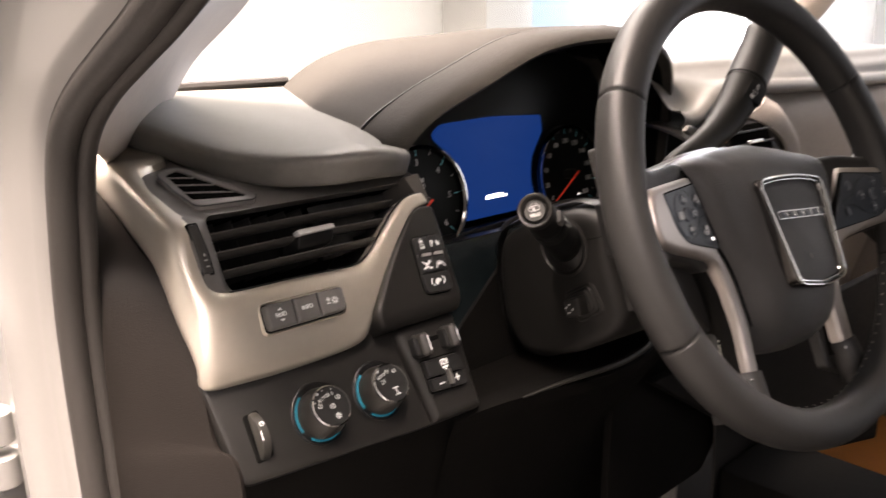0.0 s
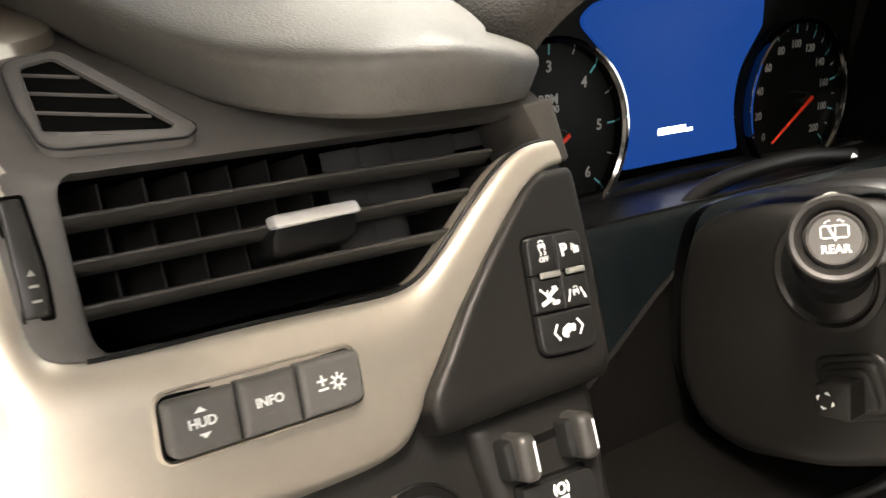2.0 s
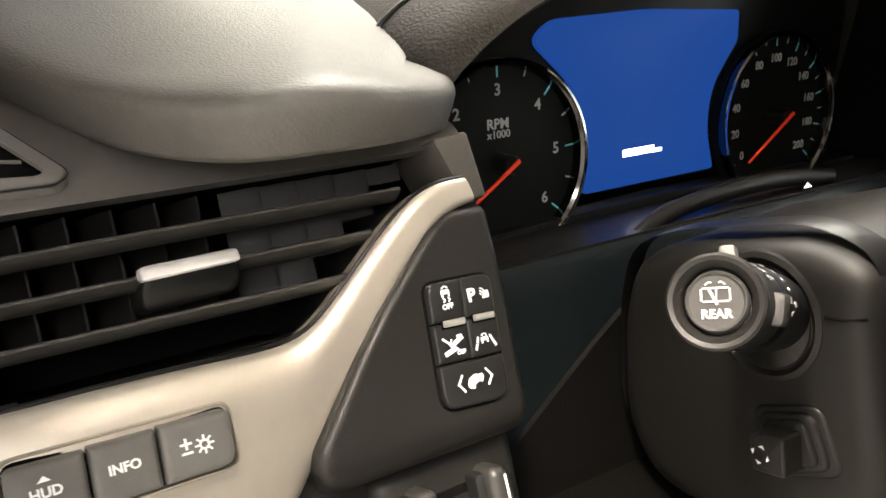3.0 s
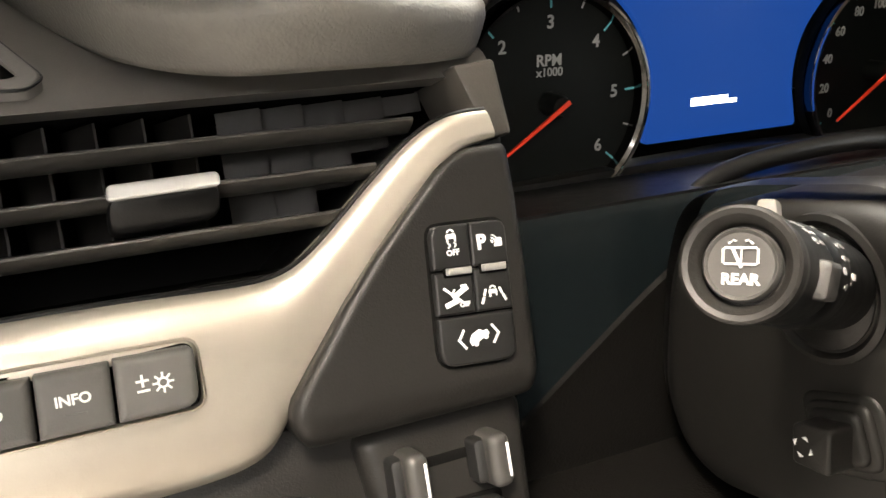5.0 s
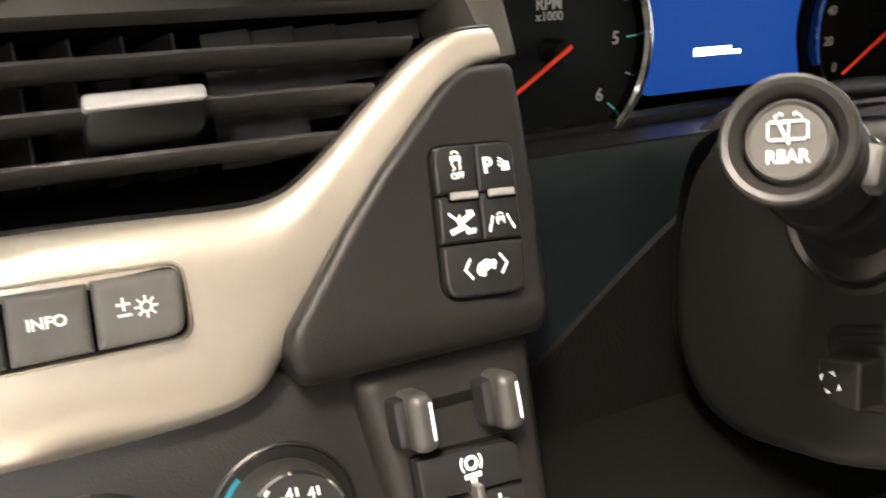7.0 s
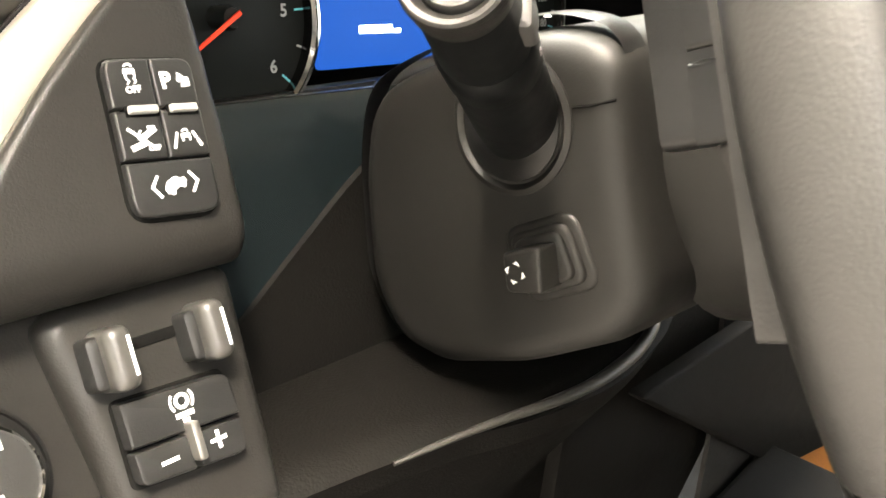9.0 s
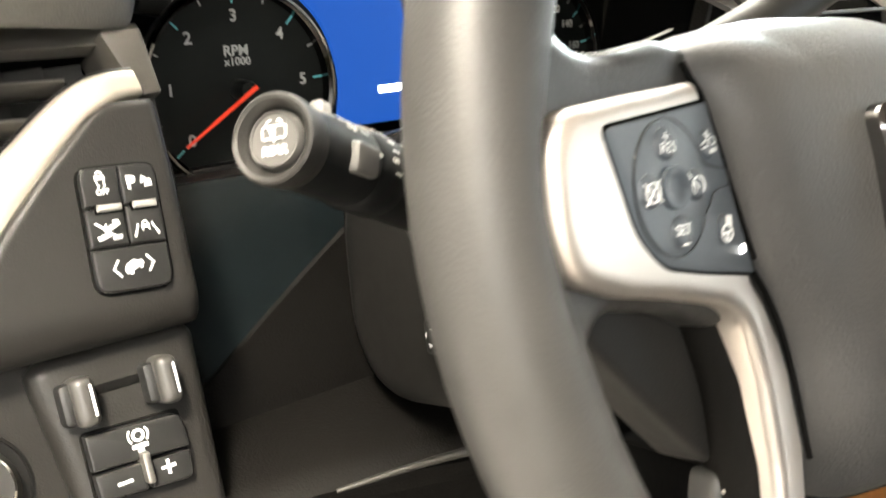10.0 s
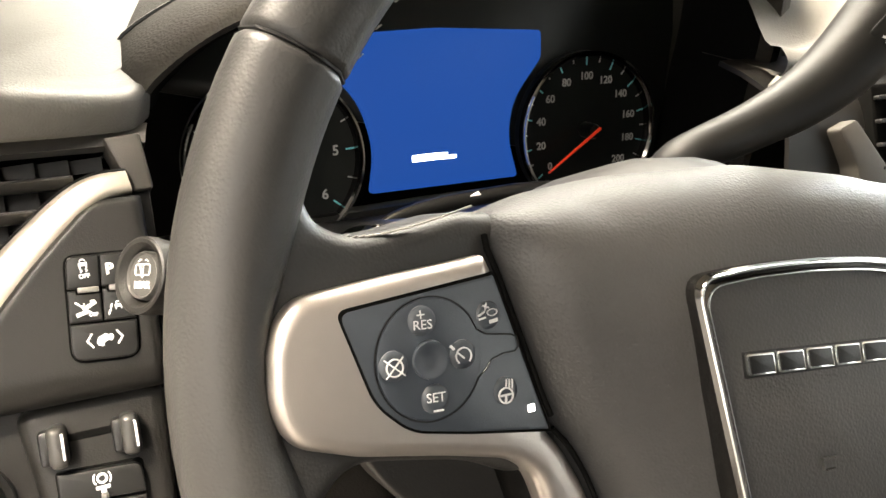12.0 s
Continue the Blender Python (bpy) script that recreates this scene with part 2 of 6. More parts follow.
def slab(outline, z0, z1, bevel=0.001, steps=2, lift=None):
    """A plate with the outline, from z0 up to z1, with a rounded upper edge. lift(x, y): added to z."""
    if isinstance(outline, Outline):
        rows = [[(*q, z0) for q in outline]]
        for k in range(steps + 1):
            a = math.pi / 2 * k / steps
            d = bevel * (1 - math.cos(a))
            rows.append([(*q, z1 - bevel * (1 - math.sin(a))) for q in rounded(inset(outline.raw, d), outline.radius, outline.steps, d)])
        if lift:
            rows = [[(x, y, z + lift(x, y)) for x, y, z in row] for row in rows]
        return loft(rows, True, True)
    outline = [Vector(q[:2]) for q in outline]
    n = len(outline)
    inward = []
    area = sum(a.x * b.y - b.x * a.y for a, b in zip(outline, outline[1:] + outline[:1]))
    for i in range(n):
        t = outline[(i + 1) % n] - outline[i - 1]
        if t.length < 1e-9:
            t = outline[(i + 1) % n] - outline[i]
        d = Vector((-t.y, t.x)).normalized() * (1 if area > 0 else -1)
        inward.append(d)
    rows = [[(*q, z0) for q in outline]]
    for k in range(steps + 1):
        a = math.pi / 2 * k / steps
        rows.append([(*(q + d * bevel * (1 - math.cos(a))), z1 - bevel * (1 - math.sin(a))) for q, d in zip(outline, inward)])
    if lift:
        rows = [[(x, y, z + lift(x, y)) for x, y, z in row] for row in rows]
    return loft(rows, True, True)


def box(x0, x1, y0, y1, z0, z1, bevel=0.001, radius=None):
    return slab(rounded([(x0, y0), (x1, y0), (x1, y1), (x0, y1)], radius or bevel, 3), z0, z1, bevel)


def lathe(profile, n=40, at=(0, 0, 0), axis=(0, 0, 1), cap=True):
    """A turned body: (radius, height) pairs round the axis."""
    turn = Vector((0, 0, 1)).rotation_difference(Vector(axis)).to_matrix().to_4x4()
    m = Matrix.Translation(at) @ turn
    rows = [[m @ Vector((r * math.cos(6.283185 * k / n), r * math.sin(6.283185 * k / n), z)) for k in range(n)] for r, z in profile]
    return loft(rows, True, cap)


def tube(path, radius, n=12, cap=True, flat=1.0, closed=False, up=(0, 0, 1)):
    """A round or flattened bar along the path; radius may be a list."""
    path = [Vector(q) for q in path]
    rows, last = [], None
    for i, q in enumerate(path):
        if closed:
            d = path[(i + 1) % len(path)] - path[i - 1]
        else:
            d = path[min(i + 1, len(path) - 1)] - path[max(i - 1, 0)]
        d.normalize()
        side = d.cross(Vector(up))
        if side.length < 1e-4:
            side = d.cross(Vector((0, 1, 0)))
        side.normalize()
        if last and side.dot(last) < 0 and not closed:
            side = -side
        last = side
        top = side.cross(d)
        r = radius[min(i, len(radius) - 1)] if isinstance(radius, (list, tuple)) else radius
        rows.append([q + side * r * math.cos(6.283185 * k / n) + top * r * flat * math.sin(6.283185 * k / n) for k in range(n)])
    if closed:
        rows.append(rows[0])
        bm = loft(rows, True, False)
        bmesh.ops.remove_doubles(bm, verts=bm.verts, dist=1e-6)
        return bm
    return loft(rows, True, cap)


def thick(bm, depth):
    """Gives a skin a thickness."""
    bmesh.ops.recalc_face_normals(bm, faces=bm.faces)
    bmesh.ops.solidify(bm, geom=bm.faces[:], thickness=depth)
    return bm


def join(*bms):
    whole = bmesh.new()
    for bm in bms:
        data = bpy.data.meshes.new("piece")
        bm.to_mesh(data)
        bm.free()
        whole.from_mesh(data)
        bpy.data.meshes.remove(data)
    return whole


def moved(bm, m):
    bm.transform(m)
    return bm


def text(words, size, x, y, z, turn=0.0, thick_by=0.0002, bold=0.0):
    """Raised words, centred on (x, y), lying in the plane z."""
    curve = bpy.data.curves.new("words", "FONT")
    curve.body, curve.size, curve.align_x, curve.align_y = words, size, "CENTER", "CENTER"
    curve.extrude, curve.resolution_u, curve.offset = thick_by, 3, bold
    ob = bpy.data.objects.new("words", curve)
    scene.collection.objects.link(ob)
    data = bpy.data.meshes.new_from_object(ob.evaluated_get(bpy.context.evaluated_depsgraph_get()))
    bm = bmesh.new()
    bm.from_mesh(data)
    bpy.data.objects.remove(ob)
    bpy.data.curves.remove(curve)
    bpy.data.meshes.remove(data)
    return moved(bm, Matrix.Translation((x, y, z)) @ Matrix.Rotation(radians(turn), 4, "Z"))


def bars(rows, z, t=0.0004):
    """Flat raised strokes: (x0, y0, x1, y1, width)."""
    made = []
    for x0, y0, x1, y1, width in rows:
        a, b = Vector((x0, y0)), Vector((x1, y1))
        d = (b - a).normalized() * width / 2
        s = Vector((-d.y, d.x))
        made.append(slab([a - d - s, b + d - s, b + d + s, a - d + s], z, z + t, 0.00005, 1))
    return join(*made)


def ring(cx, cy, r, width, z, t=0.0004, start=0, end=360, n=24, squash=1.0):
    a = [radians(start + (end - start) * k / n) for k in range(n + 1)]
    outer = [(cx + (r + width / 2) * math.cos(q), cy + squash * (r + width / 2) * math.sin(q)) for q in a]
    inner = [(cx + (r - width / 2) * math.cos(q), cy + squash * (r - width / 2) * math.sin(q)) for q in a]
    rows = [[(*p, z) for p in outer], [(*p, z + t) for p in outer], [(*p, z + t) for p in inner], [(*p, z) for p in inner], [(*p, z) for p in outer]]
    return loft(rows)

# ---- showroom ----
def room_box(name, x0, x1, y0, y1, z0, z1, material, label, category):
    bm = box(x0, x1, y0, y1, z0, z1, 0.004)
    for v in bm.verts:
        v.co = ORIGIN + (v.co - ORIGIN) / K
    return part(name, bm, material, None, label, category=category, kind="structure")


room_box("floor", -6, 17, -6, 6, -0.2, 0.0, FLOOR, "pale grey polished showroom floor tiles", "floor")
room_box("ceiling", -6, 17, -6, 6, 3.6, 3.8, WALL, "white painted showroom ceiling", "ceiling")
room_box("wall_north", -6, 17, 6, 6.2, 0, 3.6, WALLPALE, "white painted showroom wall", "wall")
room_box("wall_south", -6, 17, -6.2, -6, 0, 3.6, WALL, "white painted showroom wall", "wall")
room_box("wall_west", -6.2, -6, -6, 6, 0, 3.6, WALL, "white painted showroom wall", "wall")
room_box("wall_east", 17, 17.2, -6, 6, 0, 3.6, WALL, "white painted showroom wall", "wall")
room_box("column", 5.35, 6.0, 5.2, 5.8, 0, 3.6, WALL, "square white showroom column", "column")
room_box("door_1", 6.2, 7.65, 5.93, 5.995, 0, 2.6, WALLBLUE, "flat pale blue showroom door", "door")

window = thing("window_1", tuple(ORIGIN + (Vector((10.5, 5.95, 0.5)) - ORIGIN) / K), "wide bright shop window with white frames", "window", kind="structure")
for x0, x1, z0, z1 in ((7.9, 13.1, 0.45, 0.53), (7.9, 13.1, 3.17, 3.25), (7.9, 7.98, 0.53, 3.17), (13.02, 13.1, 0.53, 3.17), (9.65, 9.71, 0.53, 3.17), (11.3, 11.36, 0.53, 3.17)):
    bar = box(x0, x1, 5.70, 5.78, z0, z1, 0.004)
    for v in bar.verts:
        v.co = ORIGIN + (v.co - ORIGIN) / K
    part("window_frame", bar, WALLPALE, window)

# ---- car body round the driver's door opening ----
EDGE = spline([(-0.30, 1.56), (-0.12, 1.475), (0.01, 1.41), (0.07, 1.384), (0.124, 1.36), (0.164, 1.334), (0.185, 1.305), (0.199, 1.255), (0.212, 1.166), (0.206, 1.032), (0.19, 0.90), (0.15, 0.70), (0.05, 0.52)], 6)


def along_edge(x, off):
    """The door opening's edge at the depth x, set outwards by off."""
    row = []
    for i, q in enumerate(EDGE):
        t = EDGE[min(i + 1, len(EDGE) - 1)] - EDGE[max(i - 1, 0)]
        n = Vector((-t.y, t.x)).normalized()
        low = min(1, max(0, (1.27 - q.y) / 0.10))
        near = off if off < 0.05 else off + low * (0.05 + 0.04 * (off - 0.05) - off)
        row.append((x + low * max(0, -0.336 - x), q.x + n.x * near, q.y + n.y * near))
    return row


body = thing("car_body", (-0.31, 0.2, 0.52), "white painted front pillar round an open driver's door", "car body")
skin = [(-0.300, 0.002), (-0.309, 0.001), (-0.314, 0.006), (-0.317, 0.016), (-0.321, 0.040), (-0.332, 0.075), (-0.352, 0.105), (-0.366, 0.15), (-0.368, 0.22), (-0.36, 0.40)]
part("pillar_panel", loft([along_edge(x, d) for x, d in skin]), PAINT, body)
part("door_seal", tube(along_edge(-0.301, -0.003), 0.0112, 12), RUBBER, body, "dark brown rubber door seal")
part("seal_lip", tube(along_edge(-0.286, -0.006), 0.0082, 10), RUBBER, body)
part("pinch_cover", thick(loft([along_edge(-0.298, 0.004), along_edge(-0.286, 0.004), along_edge(-0.278, 0.010)]), 0.002), RUBBER, body)
part("door_jamb", box(-0.312, -0.300, 0.262, 0.50, 0.5, 1.24, 0.004), PAINT, body)
for z in (1.035, 1.075):
    part("hinge_knuckle", lathe([(0.010, -0.016), (0.014, -0.013), (0.014, 0.013), (0.010, 0.016)], 20, (-0.345, 0.292, z)), PAINT, body, "white hinge knuckle")
part("hinge_strap", box(-0.350, -0.312, 0.300, 0.335, 0.985, 1.035, 0.004), PAINT, body)
part("door_check", box(-0.352, -0.312, 0.285, 0.34, 0.86, 0.975, 0.008), BLACK, body, "black door check housing")
part("sill", box(-0.37, -0.25, -1.1, 0.06, 0.40, 0.52, 0.02), PAINT, body)

A_LOW = [(-0.284, 0.172, 1.322), (-0.284, 0.190, 1.30), (-0.285, 0.204, 1.25), (-0.286, 0.212, 1.2), (-0.286, 0.214, 1.15), (-0.286, 0.210, 1.08), (-0.286, 0.200, 1.0), (-0.286, 0.17, 0.75)]
B_LOW = [(-0.2295, 0.362, 1.268), (-0.228, 0.355, 1.262), (-0.229, 0.25, 1.230), (-0.234, 0.178, 1.200), (-0.238, 0.124, 1.135), (-0.240, 0.105, 1.09), (-0.234, 0.078, 1.05), (-0.234, 0.11, 0.75)]
mid = [tuple((Vector(a) + Vector(b)) / 2 + Vector((-0.004, 0.006, 0))) for a, b in zip(A_LOW, B_LOW)]
A_UP = [(-0.285, -0.14, 1.478), (-0.285, -0.01, 1.415), (-0.285, 0.065, 1.383), (-0.285, 0.122, 1.356), (-0.285, 0.170, 1.326), (-0.285, 0.1715, 1.3245)]
M_UP = [(-0.17, -0.02, 1.60), (-0.175, 0.09, 1.50), (-0.185, 0.17, 1.43), (-0.195, 0.23, 1.375), (-0.215, 0.30, 1.295), (-0.219, 0.320, 1.284)]
N_UP = [(-0.02, 0.12, 1.66), (-0.06, 0.24, 1.53), (-0.09, 0.31, 1.44), (-0.12, 0.36, 1.375), (-0.15, 0.40, 1.29), (-0.157, 0.410, 1.278)]
B_UP = [(0.085, 0.14, 1.68), (0.02, 0.30, 1.53), (-0.022, 0.398, 1.424), (-0.058, 0.46, 1.362), (-0.080, 0.50, 1.30), (-0.085, 0.512, 1.285)]
C_UP = [(0.085, 0.20, 1.69), (0.02, 0.36, 1.54), (-0.025, 0.45, 1.43), (-0.065, 0.52, 1.365), (-0.09, 0.56, 1.30), (-0.095, 0.572, 1.285)]

# ---- dashboard ----
dash = thing("dashboard", (0.1, 0.4, 0.75), "dark moulded dashboard with soft grey-brown upper pads", "dashboard")
part("end_panel", thick(loft([spline(A_LOW), spline(mid), spline(B_LOW)]), 0.004), ENDSIDE, dash, "dark brown side panel", sharp=80)
part("pillar_cover", thick(loft([spline(A_UP), spline(M_UP), spline(N_UP), spline(B_UP), spline(C_UP)]), 0.004), PILLAR, dash, "grey-brown pillar cover")

# side pad: a thick soft lip over the vent, with a flat top reaching to the windscreen
crease = spline([(-0.205, 0.345, 1.296), (-0.180, 0.300, 1.284), (-0.152, 0.255, 1.2675), (-0.132, 0.215, 1.2615), (-0.115, 0.178, 1.262), (-0.090, 0.150, 1.264), (-0.056, 0.142, 1.2655), (-0.025, 0.152, 1.2625), (0.0, 0.168, 1.2585), (0.018, 0.182, 1.256), (0.028, 0.202, 1.257)], 5)
away = []
for i in range(len(crease)):
    t = crease[min(i + 2, len(crease) - 1)] - crease[max(i - 2, 0)]
    n = Vector((t.y, -t.x, 0)).normalized()
    away.append(n if n.x < 0.3 else Vector((0.3, -0.954, 0)))
under = [0.045 if q.x < -0.03 else 0.012 for q in crease]
pad_rows = [[q - n * u + Vector((0, 0, 0.012)) for q, n, u in zip(crease, away, under)], crease]
for d, dz in ((0.0022, 0.0030), (0.0040, 0.0085), (0.0058, 0.015), (0.0068, 0.0195), (0.0062, 0.0232), (0.0036, 0.0260), (-0.0015, 0.0278), (-0.011, 0.0292), (-0.026, 0.0305)):
    pad_rows.append([q + n * d + Vector((0, 0, dz * (0.86 if q.x > 0 else 1.0 - 0.14 * max(0, 1 + q.x / 0.05)))) for q, n in zip(crease, away)])
top2 = spline([(-0.14, 0.43, 1.330), (-0.12, 0.41, 1.324), (-0.10, 0.38, 1.316), (-0.08, 0.35, 1.309), (-0.055, 0.32, 1.304), (-0.025, 0.30, 1.300), (0.005, 0.295, 1.299), (0.03, 0.295, 1.298), (0.05, 0.295, 1.298), (0.07, 0.295, 1.298), (0.09, 0.30, 1.298)], 5)
top3 = spline([(-0.09 + 0.025 * k, 0.56, 1.323 - 0.0005 * k) for k in range(11)], 5)
part("side_pad", loft([*pad_rows, top2, top3]), PAD, dash, "soft grained grey-brown pad", sharp=75)
part("screen_edge", tube([(-0.10, 0.555, 1.325), (0.0, 0.565, 1.326), (0.14, 0.575, 1.326)], 0.006, 8), RUBBER, dash, "black windscreen edge seal")

# hood over the dials
HOOD_FRONT = [(0.026, 1.262), (0.034, 1.276), (0.07, 1.302), (0.142, 1.329), (0.2, 1.351), (0.25, 1.365), (0.33, 1.3735), (0.42, 1.372), (0.468, 1.352), (0.487, 1.325), (0.489, 1.284), (0.484, 1.24), (0.478, 1.16)]
HOOD_CREST = [(0.009, 1.262), (0.023, 1.295), (0.08, 1.328), (0.145, 1.353), (0.215, 1.378), (0.27, 1.389), (0.345, 1.3945), (0.445, 1.394), (0.5, 1.371), (0.522, 1.336), (0.524, 1.284), (0.518, 1.24), (0.51, 1.16)]
HOOD_MIDDLE = [(0.03, 1.262), (0.049, 1.304), (0.115, 1.344), (0.18, 1.368), (0.24, 1.383), (0.29, 1.39), (0.36, 1.393), (0.46, 1.391), (0.52, 1.369), (0.545, 1.334), (0.548, 1.284), (0.54, 1.24), (0.53, 1.16)]
HOOD_REAR = [(0.09, 1.262), (0.115, 1.31), (0.165, 1.345), (0.22, 1.365), (0.27, 1.375), (0.32, 1.379), (0.39, 1.38), (0.48, 1.376), (0.55, 1.355), (0.58, 1.325), (0.585, 1.284), (0.58, 1.24), (0.57, 1.16)]


def between(a, b, t, drop=0.0):
    """The profile at the share t of the way from a to b, its upper part lowered by drop."""
    return [(p[0] + (q[0] - p[0]) * t, p[1] + (q[1] - p[1]) * t - drop * (p[1] > 1.3)) for p, q in zip(a, b)]


HOOD_LINES = ((0.196, HOOD_FRONT), (0.188, between(HOOD_FRONT, HOOD_CREST, 0.24)), (0.192, between(HOOD_FRONT, HOOD_CREST, 0.58)), (0.215, between(HOOD_FRONT, HOOD_CREST, 0.86)), (0.25, HOOD_CREST), (0.256, between(HOOD_CREST, HOOD_MIDDLE, 0.03, 0.0025)), (0.262, between(HOOD_CREST, HOOD_MIDDLE, 0.08)), (0.38, HOOD_MIDDLE), (0.56, HOOD_REAR))
hood_rows = [spline([(x, y, z) for x, z in row], 5) for y, row in HOOD_LINES]
part("dial_hood", loft(hood_rows), HOOD, dash, "stitched grey-brown hood over the dials", sharp=60)
seam = [Vector(q) + Vector((0, -0.003, 0.0012)) for q in hood_rows[5]]
part("hood_seam", tube(seam[4:46], 0.0016, 6), BLACK, dash, "dark sewn seam")
inner = [spline([(0.253 + (x - 0.253) * k, y, 1.26 + (z - 1.26) * k) for x, z in HOOD_FRONT], 5) for y, k in ((0.196, 1.0), (0.205, 0.97), (0.235, 0.95), (0.275, 0.94))]
part("hood_lining", loft(inner), VOID, dash, "matt black lining inside the hood")

# face below the pad: grey surround of the vents
near = [F(-0.180, 0.0660, 0.006), F(-0.196, 0.0665, 0.006), F(-0.2012, 0.0695, 0.006), F(-0.2032, 0.077, 0.006), F(-0.2035, 0.095, 0.006), F(-0.2035, 0.115, 0.005), F(-0.2030, 0.126, 0.004), F(-0.1990, 0.1313, 0.003)]
near += [F(u, 0.1316, 0.003) for u in (-0.19, -0.15, -0.10, -0.05, 0.0, 0.022)]
far = [F(-0.182, 0.0650, 0.0125), F(-0.200, 0.0655, 0.0125), F(-0.216, 0.0675, 0.0125), F(-0.2245, 0.077, 0.0125), F(-0.228, 0.095, 0.0125), F(-0.2285, 0.115, 0.012), Vector((-0.2285, 0.170, 1.2490)), Vector((-0.2265, 0.215, 1.2610)), Vector((-0.2240, 0.262, 1.2750)), Vector((-0.176, 0.310, 1.2815)), Vector((-0.095, 0.245, 1.264)), Vector((-0.045, 0.212, 1.259)), Vector((0.0, 0.20, 1.257)), Vector((0.026, 0.19, 1.257))]
near, far = spline(near, 5), spline(far, 5)
lip_in = [q + (PANEL.to_3x3() @ Vector((0, 0, -0.016))) for q in near]
shelf_rows = [lip_in, near]
for t in (0.04, 0.14, 0.3, 0.5, 0.72, 1.0):
    row = []
    for k, (p, q) in enumerate(zip(near, far)):
        rise = 0.0015 * min(1, max(0, (k - 27) / 12))
        row.append(p.lerp(q, t) + Vector((0, 0, rise * 4 * t * (1 - t))) + PANEL.to_3x3() @ Vector((0, 0, 0.0035 * 4 * t * (1 - t) if k < 32 else 0.0)))
    shelf_rows.append(row)
part("vent_surround", loft(shelf_rows), SURROUND, dash, "satin grey moulding round the vents", sharp=70)
part("vent_fillet", slab(rounded([(0.000, 0.1345), (0.019, 0.136), (0.022, 0.105), (0.011, 0.104)], 0.002), -0.03, 0.013, 0.002), FILLET, dash, m=PANEL)

# lower switch panel, and the raised field at its inner end
lower = rounded([(-0.244, 0.006), (-0.234, -0.079, 0.008), (-0.05, -0.092), (0.0075, -0.094, 0.006), (0.0115, -0.004), (0.000, 0.012), (-0.08, 0.006)], 0.004)
part("switch_panel", slab(lower, -0.05, -0.004, 0.004), DASH, dash, "dark lower switch panel", m=PANEL)
part("raised_field", slab(rounded([(-0.062, -0.004), (-0.050, -0.091, 0.004), (0.0085, -0.0935, 0.006), (0.0120, -0.003), (0.006, 0.002), (-0.052, 0.001)], 0.01, 6), -0.05, 0.005, 0.008, 4), DASH, dash, m=PANEL, sharp=70)

# under the dials: ledge, recess beside the column, bolster lip and knee panel
part("dial_ledge", thick(loft([[(0.012, 0.30, 1.135), (0.26, 0.30, 1.135), (0.49, 0.30, 1.135)], [(0.012, 0.262, 1.148), (0.26, 0.262, 1.148), (0.49, 0.262, 1.148)], [(0.012, 0.20, 1.168), (0.26, 0.20, 1.168), (0.49, 0.20, 1.168)], [(0.012, 0.182, 1.172), (0.26, 0.182, 1.172), (0.49, 0.182, 1.172)]]), -0.003), BLACK, dash)
part("column_recess", thick(loft([[(0.008, 0.181, 1.173), (0.16, 0.181, 1.173), (0.49, 0.181, 1.173)], [(0.008, 0.178, 1.170), (0.16, 0.178, 1.170), (0.49, 0.178, 1.170)], [(0.01, 0.150, 1.07), (0.16, 0.150, 1.07), (0.49, 0.150, 1.07)], [(0.01, 0.143, 1.035), (0.16, 0.143, 1.035), (0.49, 0.143, 1.035)]]), -0.003), RECESS, dash, "glossy dark grey recess panel")
arch = spline([(0.146, 0.172, 1.085), (0.149, 0.183, 1.125), (0.1575, 0.187, 1.160), (0.172, 0.190, 1.1725), (0.196, 0.192, 1.179), (0.235, 0.192, 1.183), (0.29, 0.192, 1.184), (0.35, 0.190, 1.178)], 6)
part("column_lip", tube(arch, 0.0062, 14, flat=0.8, up=(0, 1, 0)), BLACK, dash, "dark rounded lip round the steering column")
cover_top = spline([(0.012, 0, 1.062), (0.030, 0, 1.0705), (0.049, 0, 1.083), (0.088, 0, 1.1095), (0.1265, 0, 1.1345), (0.160, 0, 1.150), (0.22, 0, 1.158)], 4)
cover_rows = []
for k in (0.0, 0.02, 0.35, 0.7, 1.0):
    row = []
    for q in cover_top:
        z = q.z + (1.042 - q.z) * k
        row.append((q.x, 0.150 + (z - 1.07) * (0.28 if z > 1.07 else 0.2) - (0.0005 if k == 0 else 0.0035), z))
    cover_rows.append(row)
# Cover, bolster and knee panels below carry their shade in the material's colour.
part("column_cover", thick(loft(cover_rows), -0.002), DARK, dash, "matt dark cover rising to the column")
lipx = [(-0.02, 0.082, 1.046), (0.012, 0.078, 1.049), (0.05, 0.0715, 1.050), (0.0985, 0.061, 1.050), (0.143, 0.047, 1.050), (0.196, 0.038, 1.052), (0.255, 0.044, 1.056), (0.31, 0.06, 1.060), (0.40, 0.075, 1.062), (0.50, 0.08, 1.062)]
lip = spline(lipx, 5)
back = [Vector((q.x, 0.16, 1.046)) for q in lip]
roll = [q + Vector((0, -0.006, -0.006)) for q in lip]
drop = [q + Vector((0, 0.0, -0.022)) for q in lip]
knee = [Vector((q.x, 0.12, 0.90)) for q in lip]
foot = [Vector((q.x, 0.22, 0.70)) for q in lip]
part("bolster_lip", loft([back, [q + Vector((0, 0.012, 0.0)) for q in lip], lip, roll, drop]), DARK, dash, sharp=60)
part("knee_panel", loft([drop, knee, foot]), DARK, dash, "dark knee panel")
